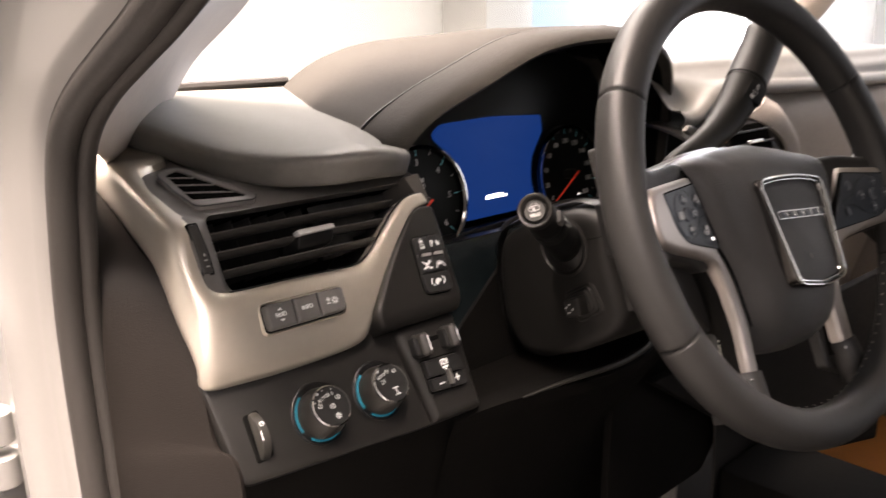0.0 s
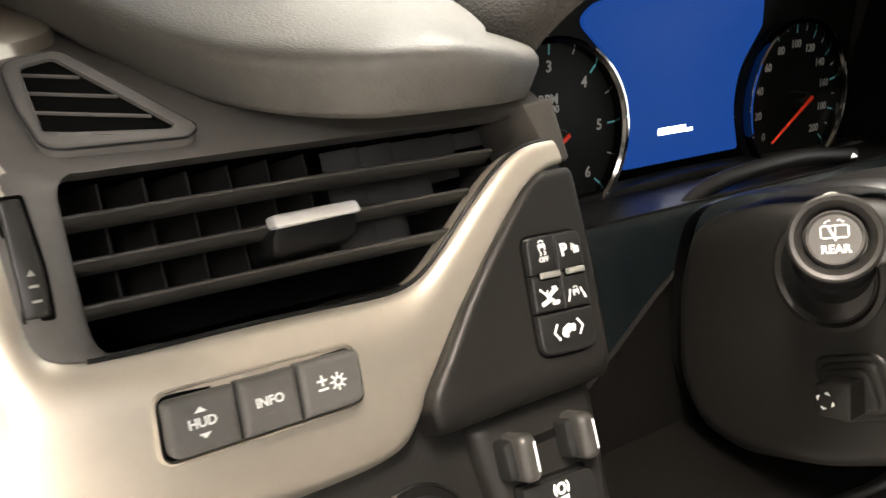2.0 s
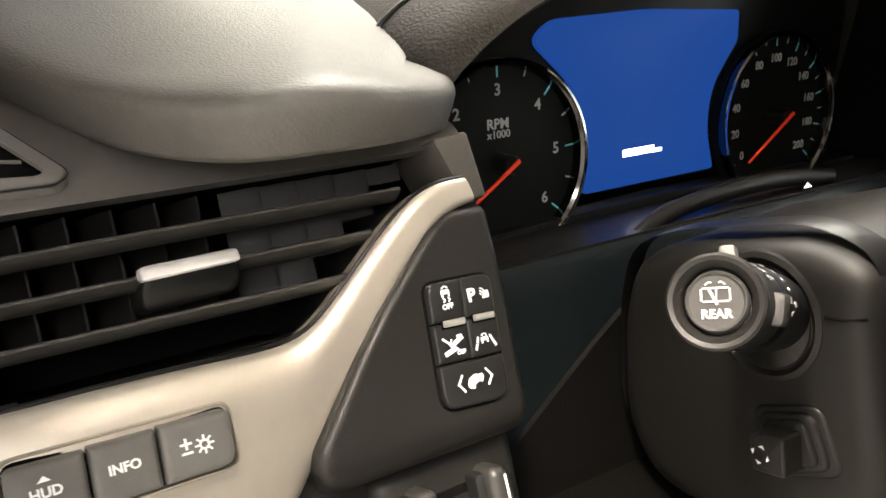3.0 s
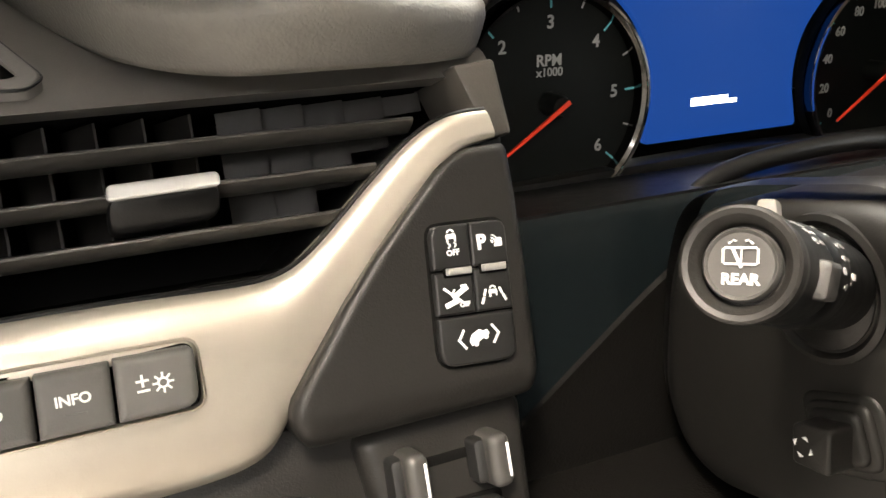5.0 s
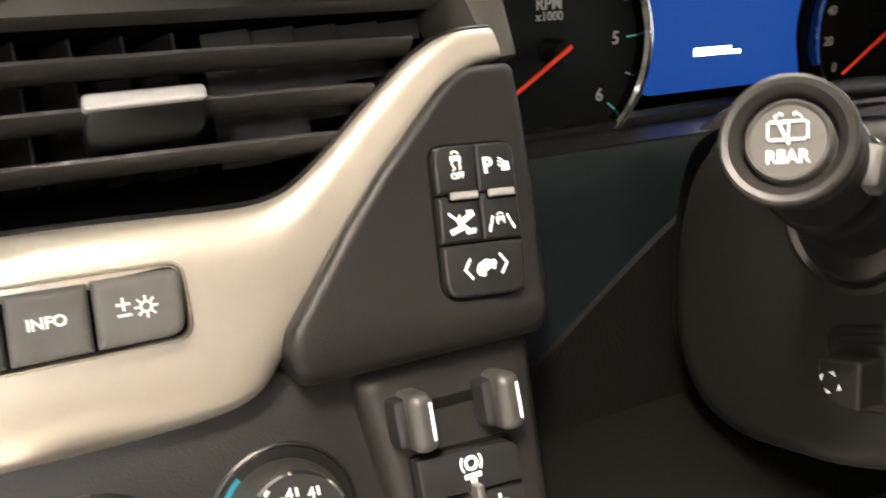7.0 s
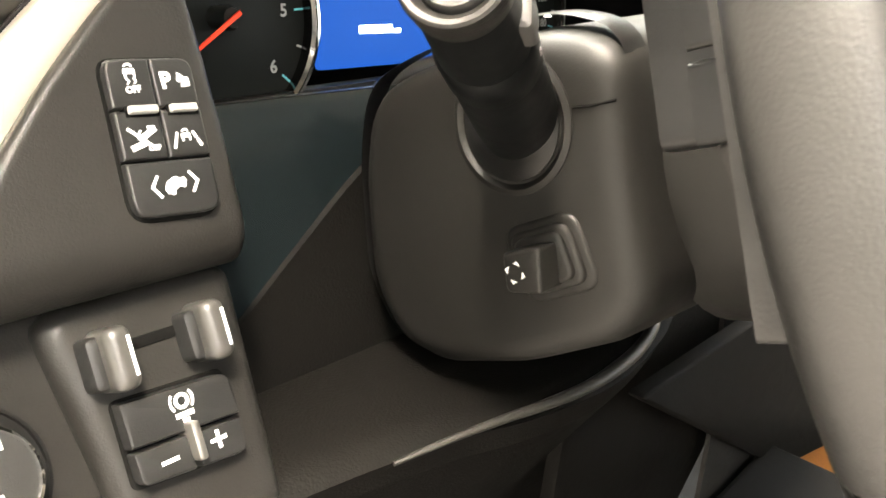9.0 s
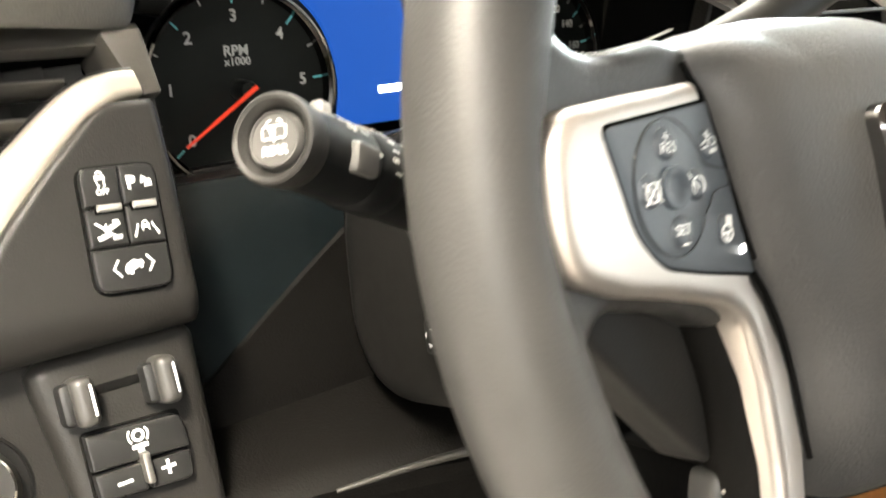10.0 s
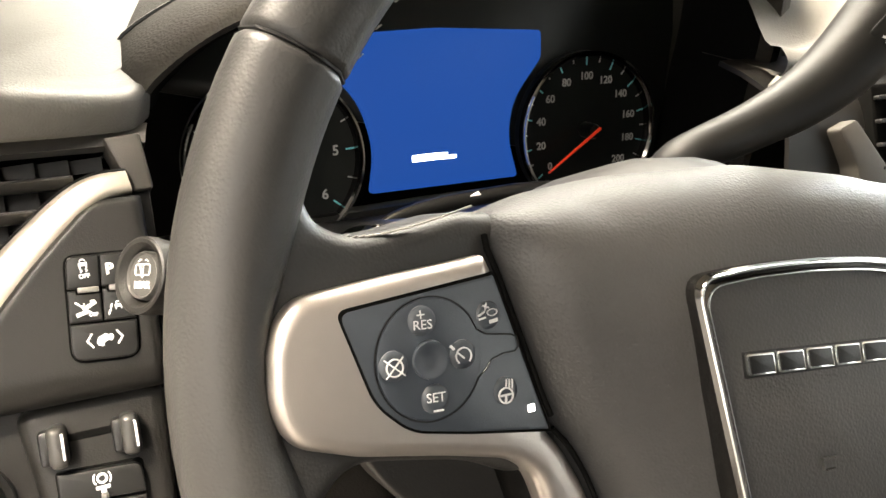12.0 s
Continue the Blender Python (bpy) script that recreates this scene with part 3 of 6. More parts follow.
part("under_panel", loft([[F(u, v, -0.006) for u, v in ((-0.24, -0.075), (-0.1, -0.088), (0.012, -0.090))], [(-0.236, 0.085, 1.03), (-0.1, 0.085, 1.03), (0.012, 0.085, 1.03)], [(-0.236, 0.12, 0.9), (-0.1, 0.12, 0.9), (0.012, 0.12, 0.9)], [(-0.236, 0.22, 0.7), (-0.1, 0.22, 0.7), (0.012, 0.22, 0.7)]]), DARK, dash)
bead = spline([(0.062, 0.0625, 1.0440), (0.0899, 0.0550, 1.0475), (0.1163, 0.0466, 1.0508), (0.1382, 0.0390, 1.0532), (0.1659, 0.0341, 1.0538), (0.1918, 0.0336, 1.0542), (0.2212, 0.0363, 1.0545), (0.2500, 0.0434, 1.0548), (0.275, 0.054, 1.0545)], 5)
part("bolster_bead", tube(bead, [0.0012 + 0.0026 * min(1.0, k / 26) for k in range(len(bead))], 10), BEAD, dash, "narrow raised edge of the bolster")
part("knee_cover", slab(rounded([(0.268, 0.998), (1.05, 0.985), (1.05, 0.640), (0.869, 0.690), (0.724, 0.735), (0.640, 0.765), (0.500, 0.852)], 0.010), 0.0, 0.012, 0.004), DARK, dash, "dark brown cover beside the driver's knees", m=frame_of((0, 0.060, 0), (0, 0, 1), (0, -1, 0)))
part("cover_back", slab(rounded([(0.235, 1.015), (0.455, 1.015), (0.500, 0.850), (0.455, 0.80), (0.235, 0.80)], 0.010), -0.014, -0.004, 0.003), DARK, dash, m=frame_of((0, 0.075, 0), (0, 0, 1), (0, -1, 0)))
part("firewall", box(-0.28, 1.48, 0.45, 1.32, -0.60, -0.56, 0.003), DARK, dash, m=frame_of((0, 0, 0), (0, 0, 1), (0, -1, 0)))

# passenger side of the dashboard: a deep pad that ends in a soft roll, low beside the column and rising to the right
ROLL = [(0.470, 0.150, 1.2640), (0.497, 0.153, 1.2600), (0.525, 0.155, 1.2635), (0.548, 0.157, 1.2735), (0.572, 0.160, 1.2850), (0.605, 0.162, 1.2910), (0.68, 0.164, 1.2915), (0.763, 0.165, 1.2885), (0.93, 0.168, 1.2835), (1.20, 0.172, 1.2800), (1.47, 0.176, 1.2750)]
rows = []
for q in spline(ROLL, 5):
    x, y, z = q
    rows.append(spline([(x, 0.60, 1.338), (x, 0.42, 1.356), (x, 0.28, 1.348), (x, 0.238, 1.342), (x, 0.222, 1.330), (x, 0.200, 1.318), (x, y + 0.022, z + 0.0235), (x, y + 0.006, z + 0.0215), (x, y - 0.003, z + 0.0130), (x, y - 0.001, z + 0.0040), (x, y + 0.008, z), (x, y + 0.024, z + 0.0030), (x, 0.240, z + 0.0030)], 3))
part("passenger_pad", loft(rows), PAD, dash, "soft grey-brown passenger pad with a rolled edge", sharp=75)
rows = [spline([(x, 0.215, 1.292), (x, 0.190, 1.272), (x, 0.180, 1.245), (x, 0.185, 1.205), (x, 0.205, 1.10), (x, 0.235, 0.98), (x, 0.30, 0.75)], 3) for x in (0.66, 0.76, 0.9, 1.2, 1.47)]
part("glove_box", loft(rows), PILLAR, dash, "pale grey glove box lid")
part("centre_fascia", thick(loft([spline([(x, 0.20, 1.268), (x, 0.165, 1.262), (x, 0.128, 1.246), (x, 0.112, 1.20), (x, 0.092, 1.08), (x, 0.070, 0.95), (x, 0.062, 0.85), (x, 0.062, 0.745), (x, 0.090, 0.735), (x, 0.30, 0.735)], 4) for x in (0.455, 0.50, 0.60, 0.68, 0.70)]), 0.004), DASH, dash)
inner_edge = spline([(0.600, 0.128, 1.270), (0.632, 0.118, 1.258), (0.668, 0.112, 1.240), (0.694, 0.108, 1.214), (0.704, 0.100, 1.15), (0.700, 0.090, 1.05)], 5)
outer_edge = spline([(0.690, 0.150, 1.292), (0.716, 0.138, 1.276), (0.738, 0.130, 1.250), (0.758, 0.124, 1.214), (0.762, 0.115, 1.15), (0.756, 0.105, 1.05)], 5)
rows = [[p.lerp(q, t) + Vector((0, -0.010 * math.sin(math.pi * t), 0.004 * math.sin(math.pi * t))) for p, q in zip(inner_edge, outer_edge)] for t in (0, 0.12, 0.3, 0.5, 0.7, 0.88, 1)]
part("fascia_trim", thick(loft(rows), 0.006), PILLAR, dash, "pale curved trim beside the centre vent", sharp=70)
part("fascia_inlay", slab(rounded([(0.438, 1.2640), (0.452, 1.2570), (0.468, 1.2650), (0.446, 1.2710)], 0.002), 0.0, 0.006, 0.0015), SURROUND, dash, m=frame_of((0, 0.132, 0), (0, 0, 1), (0, -1, 0)))

# windscreen
screen = thing("windshield", (0.1, 0.57, 1.33), "clear sloping windshield glass", "windshield", kind="structure")
g = part("pane", thick(loft([[(-0.09, 0.56, 1.325), (0.6, 0.66, 1.335), (1.42, 0.56, 1.325)], [(0.09, 0.15, 1.70), (0.6, 0.20, 1.73), (1.2, 0.15, 1.70)]]), 0.004), GLASS, screen)
g.visible_shadow = False
part("header_band", box(0.05, 1.25, 0.02, 0.19, 1.71, 1.73, 0.004), CLOTH, screen)

# shell of the cabin behind and beside the camera
shell = thing("cabin_shell", (0.6, -1.0, 0.42), "pale cloth headliner, right door and rear of the cabin", "car cabin", kind="structure")
part("headliner", box(-0.18, 1.33, -2.3, 0.03, 1.735, 1.76, 0.01), CLOTH, shell)
part("right_pillar", tube([(1.45, 0.55, 1.31), (1.37, 0.40, 1.45), (1.22, 0.15, 1.70)], 0.05, 12), PILLAR, shell)
part("right_door", box(1.48, 1.53, -1.0, 0.6, 0.45, 1.27, 0.02), PILLAR, shell)
part("rear_panel", box(-0.3, 1.5, -1.35, -1.30, 0.45, 1.74, 0.01), CARPET, shell)
part("cabin_floor", box(-0.30, 1.5, -2.3, 0.6, 0.40, 0.45, 0.01), CARPET, shell)
part("left_roof_rail", tube([(-0.10, 0.02, 1.70), (-0.2, -0.25, 1.76), (-0.2, -1.2, 1.78), (-0.2, -2.2, 1.74)], 0.05, 10), PAINT, shell)
part("left_rear_door", box(-0.37, -0.30, -2.3, -1.1, 0.40, 1.25, 0.02), PAINT, shell)

# ---- champagne trim sweeping round the vent ----
trim = thing("dash_trim", (-0.15, 0.12, 1.135), "satin champagne metal trim curving round the vent", "trim panel")
PAIRS = [
    ((-0.162, 0.345, 1.289), (-0.222, 0.395, 1.293), 0.004), ((-0.1755, 0.305, 1.285), (-0.2275, 0.375, 1.284), 0.006),
    ((-0.1800, 0.280, 1.2820), (-0.230, 0.360, 1.277), 0.007), ((-0.2010, 0.267, 1.2800), (-0.2305, 0.345, 1.270), 0.010),
    ((-0.2165, 0.257, 1.2770), (-0.231, 0.328, 1.262), 0.012), ((-0.2215, 0.243, 1.2725), (-0.231, 0.305, 1.252), 0.013),
    ((-0.2228, 0.215, 1.2640), (-0.2325, 0.275, 1.244), 0.013), ((-0.2245, 0.185, 1.2560), (-0.236, 0.215, 1.223), 0.013),
    (F(-0.2270, 0.125, 0.012), (-0.239, 0.178, 1.209), 0.013), (F(-0.228, 0.095, 0.014), (-0.2415, 0.148, 1.175), 0.012),
    (F(-0.2245, 0.076, 0.014), F(-0.244, 0.022, 0.0), 0.010), (F(-0.216, 0.0675, 0.014), F(-0.2435, 0.000, 0.0), 0.011),
    (F(-0.200, 0.0655, 0.014), F(-0.222, -0.003, 0.001), 0.012), (F(-0.170, 0.065, 0.014), F(-0.180, -0.005, 0.003), 0.013),
    (F(-0.135, 0.065, 0.014), F(-0.140, -0.005, 0.004), 0.013), (F(-0.100, 0.063, 0.013), F(-0.108, -0.004, 0.006), 0.012),
    (F(-0.084, 0.0632, 0.013), F(-0.092, 0.001, 0.008), 0.010), (F(-0.071, 0.068, 0.014), F(-0.0865, 0.013, 0.009), 0.008),
    (F(-0.054, 0.083, 0.014), F(-0.062, 0.044, 0.013), 0.006), (F(-0.033, 0.101, 0.016), F(-0.032, 0.077, 0.016), 0.005),
    (F(-0.018, 0.1115, 0.017), F(-0.0145, 0.0945, 0.018), 0.004), (F(-0.005, 0.1150, 0.018), F(-0.004, 0.1020, 0.019), 0.0035),
    (F(0.0085, 0.1150, 0.017), F(0.0105, 0.1035, 0.018), 0.003),
]
ins, outs = spline([p[0] for p in PAIRS], 5), spline([p[1] for p in PAIRS], 5)
swell = [q.x for q in spline([(p[2], 0, 0) for p in PAIRS], 5)]
rows, outward = [], PANEL.to_3x3() @ Vector((0, 0, 1))
for i, (a, b, s) in enumerate(zip(ins, outs, swell)):
    flat = min(1, max(0, (i - 50) / 15))
    n = ((b - a).cross(ins[min(i + 1, len(ins) - 1)] + outs[min(i + 1, len(outs) - 1)] - ins[max(i - 1, 0)] - outs[max(i - 1, 0)])).normalized()
    if n.dot(Vector((-0.5, -1, 0.5))) < 0:
        n = -n
    n = n.lerp(outward, flat).normalized()
    row = [a - n * 0.012]
    for k in range(17):
        t = k / 16
        row.append(a.lerp(b, t) + n * (0.72 * s * (1 - abs((t - 0.5) / 0.5) ** 4) + 0.0005))
    row.append(b - n * 0.012)
    rows.append(row)
for _ in range(4):
    rows = [rows[0], *[[(p + 2 * q + r) / 4 for p, q, r in zip(*three)] for three in zip(rows, rows[1:], rows[2:])], rows[-1]]
arm = rows[67:]
for _ in range(14):
    arm = [arm[0], *[[(p + 2 * q + r) / 4 for p, q, r in zip(*three)] for three in zip(arm, arm[1:], arm[2:])], arm[-1]]
rows = [*rows[:67], *arm]
part("trim_gasket", tube([q + outward * 0.0002 for q in [r[0].lerp(r[1], 0.92) for r in rows][58:]], 0.0013, 8), BLACK, trim, "black gap line")
part("trim_skin", loft(rows), TRIM, trim, sharp=60)

# ---- main air vent ----
vent = thing("air_vent", (-0.1, 0.15, 1.195), "black slatted dashboard air vent with a chrome tab", "air vent")
for dims in ((-0.21, 0.012, 0.06, 0.138, -0.075, -0.07), (-0.21, -0.203, 0.06, 0.128, -0.07, -0.006), (-0.203, 0.012, 0.1325, 0.138, -0.07, -0.014), (-0.203, -0.06, 0.055, 0.0655, -0.07, 0.006), (0.012, 0.018, 0.10, 0.132, -0.075, 0.002)):
    part("duct_wall", box(*dims, 0.001), VOID, vent, m=PANEL)
part("duct_slope", slab([(-0.088, 0.050), (0.02, 0.060), (0.02, 0.112), (-0.018, 0.110), (-0.034, 0.098), (-0.056, 0.080), (-0.073, 0.066)], -0.075, 0.006, 0.001), BLACK, vent, m=PANEL)
SLATS = [(0.1152, -0.017, 0.004), (0.0990, -0.036, 0.006), (0.0830, -0.052, 0.008)]
for v, right, w in SLATS:
    rows = []
    for u, bow in ((-0.2035, -0.002), (-0.15, 0.001), (-0.10, 0.002), (-0.06, 0.001), (right, -0.001)):
        prof = [(-0.0036, -0.0060), (-0.0012, 0.0004), (0.0006, 0.0024), (0.0016, 0.0022), (0.0021, 0.0004), (0.0012, -0.022), (-0.0012, -0.022), (-0.0034, -0.0105)]
        rows.append([(u, v + dv, w + bow + dw) for dv, dw in prof])
    part("slat", loft(rows, True, True), SLATSKIN, vent, m=PANEL, sharp=50)


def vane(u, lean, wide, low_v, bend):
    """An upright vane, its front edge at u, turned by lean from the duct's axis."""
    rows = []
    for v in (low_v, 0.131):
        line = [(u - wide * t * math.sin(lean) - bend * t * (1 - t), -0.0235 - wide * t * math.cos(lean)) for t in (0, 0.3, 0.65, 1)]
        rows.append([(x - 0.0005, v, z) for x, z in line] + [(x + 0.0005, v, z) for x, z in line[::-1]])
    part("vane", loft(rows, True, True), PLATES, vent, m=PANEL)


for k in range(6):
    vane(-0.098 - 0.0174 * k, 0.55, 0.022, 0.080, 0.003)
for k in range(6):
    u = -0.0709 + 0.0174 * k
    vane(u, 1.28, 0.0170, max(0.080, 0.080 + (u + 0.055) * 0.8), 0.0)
tab = part("vent_tab", slab(rounded([(-0.1345, 0.0865), (-0.0975, 0.0880), (-0.0965, 0.1005), (-0.1340, 0.0995)], 0.0055, 6), -0.01, 0.017, 0.0025, lift=lambda x, y: 0.5 * (y - 0.0995)), BLACK, vent, "black thumb tab with a chrome edge", m=PANEL)
part("chrome_edge", slab(rounded([(-0.1340, 0.0978), (-0.0968, 0.0985), (-0.0965, 0.1040), (-0.1335, 0.1035)], 0.0022), 0.012, 0.0205, 0.0016, 3, lift=lambda x, y: -0.7 * max(0, y - 0.0985)), SILVER, tab, m=PANEL)

# ---- side demister vent ----
demist = thing("demister_vent", (-0.18, 0.2, 1.255), "small triangular black demister vent with thin grey slats", "air vent")
SIDE = frame_of((-0.173, 0.2225, 1.2688), (0, 0.963, 0.270), (0, -0.270, 0.963))
RIDGE_LINE = [(-0.0330, 0.0245, 0.008), (-0.0085, 0.0340, 0.006), (0.0270, -0.0400, 0.004), (0.0210, -0.0470, 0.003), (-0.0305, -0.0450, 0.008), (-0.0335, -0.0120)]
OPENING = [(-0.0262, 0.0200, 0.003), (-0.0125, 0.0262, 0.003), (0.0185, -0.0375, 0.002), (0.0150, -0.0400, 0.002), (-0.0282, -0.0330, 0.003)]
ring_out, ring_in = evenly(rounded(RIDGE_LINE, 0.004, 5), 120), evenly(rounded(OPENING, 0.003, 5), 120)
shift = min(range(120), key=lambda k: sum((ring_in[(i + k) % 120] - ring_out[i]).length for i in range(120)))
ring_in = [ring_in[(i + shift) % 120] for i in range(120)]
rim_rows = [[(*q.lerp(p, t), w) for q, p in zip(ring_out, ring_in)] for t, w in ((0.0, -0.006), (0.0, 0.0008), (0.06, 0.0018), (0.2, 0.0021), (0.75, 0.0015), (0.94, 0.0019), (1.0, 0.0014), (1.0, -0.004))]
part("demister_rim", loft(rim_rows, True), SURROUND, demist, "satin grey moulded rim", m=SIDE, sharp=50)
part("rim_gap", tube([(*q, 0.0012) for q in ring_out], 0.0006, 6, closed=True), BLACK, demist, m=SIDE)
part("opening", slab(rounded(OPENING, 0.003), -0.010, 0.0006, 0.0003), VOID, demist, m=SIDE)
for y0, x0, x1 in ((0.0140, -0.0268, -0.0060), (-0.0015, -0.0275, 0.0040), (-0.0170, -0.0280, 0.0120), (-0.0325, -0.0285, -0.0010)):
    y1 = y0 - 0.28 * (x1 - x0)
    part("slat", slab(rounded([(x0, y0 - 0.0006), (x1, y1 - 0.0006), (x1, y1 + 0.0006), (x0, y0 + 0.0006)], 0.0004), -0.004, 0.0017, 0.0003), SURROUND, demist, m=SIDE)

# ---- vent thumbwheel beside the vent ----
dial = thing("vent_thumbwheel", (-0.222, 0.14, 1.215), "flat grey vent thumbwheel with printed marks", "thumbwheel")
part("wheel_face", slab(rounded([(-0.2225, 0.084), (-0.2145, 0.084), (-0.2138, 0.100), (-0.2160, 0.124), (-0.2230, 0.124)], 0.0015), 0.0, 0.0150, 0.0015), PADSKIN, dial, m=PANEL)
part("wheel_slot", slab(rounded([(-0.2235, 0.0825), (-0.2130, 0.0825), (-0.2125, 0.100), (-0.2148, 0.1255), (-0.2240, 0.1255)], 0.0015), 0.0, 0.0132, 0.0006), VOID, dial, m=PANEL)
part("print_mark", join(bars([(-0.2188, 0.0945, -0.2168, 0.0945, 0.0009), (-0.2188, 0.0895, -0.2168, 0.0895, 0.0009)], 0.0149), slab([(-0.2192, 0.098), (-0.2166, 0.098), (-0.2179, 0.1002)], 0.0149, 0.0153, 0.0001)), DIALPRINT, dial, m=PANEL)

# ---- three-button bank on the trim ----
def hex_star(cx, cy, r, z, n=8):
    rays = [(cx + r * 1.35 * math.cos(a), cy + r * 1.35 * math.sin(a), cx + r * 2.0 * math.cos(a), cy + r * 2.0 * math.sin(a), 0.0007) for a in (6.283185 * k / n for k in range(n))]
    return join(ring(cx, cy, r, 0.0007, z), bars(rays, z))


BANK_IN, BANK_MID, BANK_OUT = [rounded([(-0.1915 - d, 0.0262 - d), (-0.1152 + d, 0.0262 - d), (-0.1150 + d, 0.0482 + d), (-0.1900 - d, 0.0492 + d)], 0.0045 + d, 5) for d in (0.0, 0.0008, 0.0016)]
bank = thing("button_bank", (-0.154, 0.12, 1.16), "bank of three pale grey push buttons", "button bank")
part("bank_well", slab(rounded([(-0.1915, 0.0262), (-0.1152, 0.0262), (-0.1150, 0.0482), (-0.1900, 0.0492)], 0.0045), 0.0, 0.0205, 0.001), VOID, bank, m=PANEL)
for k, (x0, x1) in enumerate(((-0.1905, -0.1656), (-0.1646, -0.1426), (-0.1416, -0.1165))):
    corner = [(x0, 0.0272), (x1, 0.0272, 0.006 if k == 2 else 0.0006), (x1 + 0.0008, 0.0471, 0.003 if k == 2 else 0.0006), (x0 + 0.0008, 0.0476)]
    if k == 0:
        corner[0], corner[3] = (x0, 0.0272, 0.005), (x0 + 0.0010, 0.0477, 0.003)
    b = part("button", slab(rounded(corner, 0.0006), 0.004, 0.0285, 0.0026, 4), BUTTONL, bank, m=PANEL)
    c = (x0 + x1) / 2
    if k == 0:
        arrows = [slab([(c - 0.0022, 0.0375 + d * 0.0036), (c + 0.0022, 0.0375 + d * 0.0036), (c, 0.0375 + d * 0.0056)], 0.0284, 0.0287, 0.00005, 1) for d in (1, -1)]
        part("icon", join(text("HUD", 0.0046, c, 0.0375, 0.0285, bold=0.00015), *arrows), PRINT, b, m=PANEL)
    elif k == 1:
        part("icon", text("INFO", 0.0046, c, 0.0379, 0.0285, bold=0.00015), PRINT, b, m=PANEL)
        part("raised_bar", bars([(c - 0.0026, 0.0333, c + 0.0030, 0.0333, 0.0009)], 0.0283, 0.0006), BUTTONL, b, m=PANEL)
    else:
        part("icon", join(hex_star(c + 0.0022, 0.0375, 0.0015, 0.0284), bars([(c - 0.0056, 0.0392, c - 0.0024, 0.0392, 0.0008), (c - 0.0040, 0.0376, c - 0.0040, 0.0408, 0.0008), (c - 0.0056, 0.0360, c - 0.0024, 0.0360, 0.0008)], 0.0284)), PRINT, b, m=PANEL)
part("bank_rim", loft([[(*q, 0.0150) for q in BANK_OUT], [(*q, 0.0205) for q in BANK_OUT], [(*q, 0.0214) for q in BANK_MID], [(*q, 0.0200) for q in BANK_IN], [(*q, 0.0150) for q in BANK_IN]], True), TRIM, bank, "satin metal lip round the buttons", m=PANEL, sharp=60)

# ---- switch pod ----
pod = thing("switch_pod", (-0.03, 0.11, 1.15), "dark pod with five black push switches", "switch panel")
POD_LEFT = [(-0.0800, -0.0005), (-0.0845, 0.0060), (-0.0868, 0.0130), (-0.0858, 0.0195), (-0.0748, 0.0333), (-0.0619, 0.0496), (-0.0463, 0.0669), (-0.0319, 0.0811), (-0.0173, 0.0947), (-0.0060, 0.1010)]
POD_RIGHT = [(0.0125, -0.0005), (0.0130, 0.02), (0.0142, 0.05), (0.0146, 0.08), (0.0140, 0.1010)]


def across(line, v):
    """The place of a rising line at the height v."""
    for (u0, v0), (u1, v1) in zip(line, line[1:]):
        if v <= v1:
            return u0 + (u1 - u0) * (v - v0) / (v1 - v0)
    return line[-1][0]


def rolled(d, r):
    """How far a rounded edge of the radius r has dropped at the distance d from its end."""
    return r - math.sqrt(max(r * r - max(r - d, 0.0) ** 2, 0.0))


rows = []
for k in range(41):
    v = -0.0005 + 0.1015 * (0.5 - 0.5 * math.cos(math.pi * k / 40))
    a, b = across(POD_LEFT, v), across(POD_RIGHT, v)
    row = [(a, v, -0.045)]
    for i in range(33):
        u = a + (b - a) * (0.5 - 0.5 * math.cos(math.pi * i / 32))
        drop = rolled(v + 0.0005, 0.0165) + rolled((u - a) * 0.75, 0.0040) + rolled(b - u, 0.0055) + rolled(0.1010 - v, 0.0045)
        row.append((u, v, 0.0237 - min(drop, 0.022)))
    rows.append([*row, (b, v, -0.045)])
part("pod_shell", loft([[(u, v, -0.045) for u, v, _ in rows[0]], *rows, [(u, v, -0.045) for u, v, _ in rows[-1]]]), DASH, pod, m=PANEL, sharp=60)
part("switch_well", slab(rounded([(-0.0314, 0.0190, 0.008), (0.0024, 0.0164, 0.009), (0.0060, 0.0728, 0.006), (-0.0279, 0.0740, 0.006)], 0.004), 0.010, 0.0242, 0.0006), VOID, pod, m=PANEL)


def at_pod(a, b):
    """A place on the switch field: a from 0 to 1 across, b from 0 to 1 upwards."""
    lo, hi = Vector((-0.0302, 0.0204)).lerp(Vector((0.0011, 0.0180)), a), Vector((-0.0267, 0.0727)).lerp(Vector((0.0046, 0.0715)), a)
    return lo.lerp(hi, b)


FIELDS = {"tl": (0.0, 0.502, 0.688, 1.0), "tr": (0.512, 1.0, 0.688, 1.0), "ml": (0.0, 0.502, 0.362, 0.670), "mr": (0.512, 1.0, 0.362, 0.670), "b": (0.0, 1.0, 0.0, 0.346)}
switches = {}
for key, (a0, a1, b0, b1) in FIELDS.items():
    r = {"tl": (0, 0, 0, 0.0045), "tr": (0, 0, 0.0045, 0), "ml": (0, 0, 0, 0), "mr": (0, 0, 0, 0), "b": (0.006, 0.006, 0, 0)}[key]
    corner = [(*at_pod(a0, b0), r[0] or 0.0004), (*at_pod(a1, b0), r[1] or 0.0004), (*at_pod(a1, b1), r[2] or 0.0004), (*at_pod(a0, b1), r[3] or 0.0004)]
    switches[key] = part("switch", slab(rounded(corner, 0.0004), 0.012, 0.0275, 0.0011, 3), BUTTON, pod, m=PANEL)
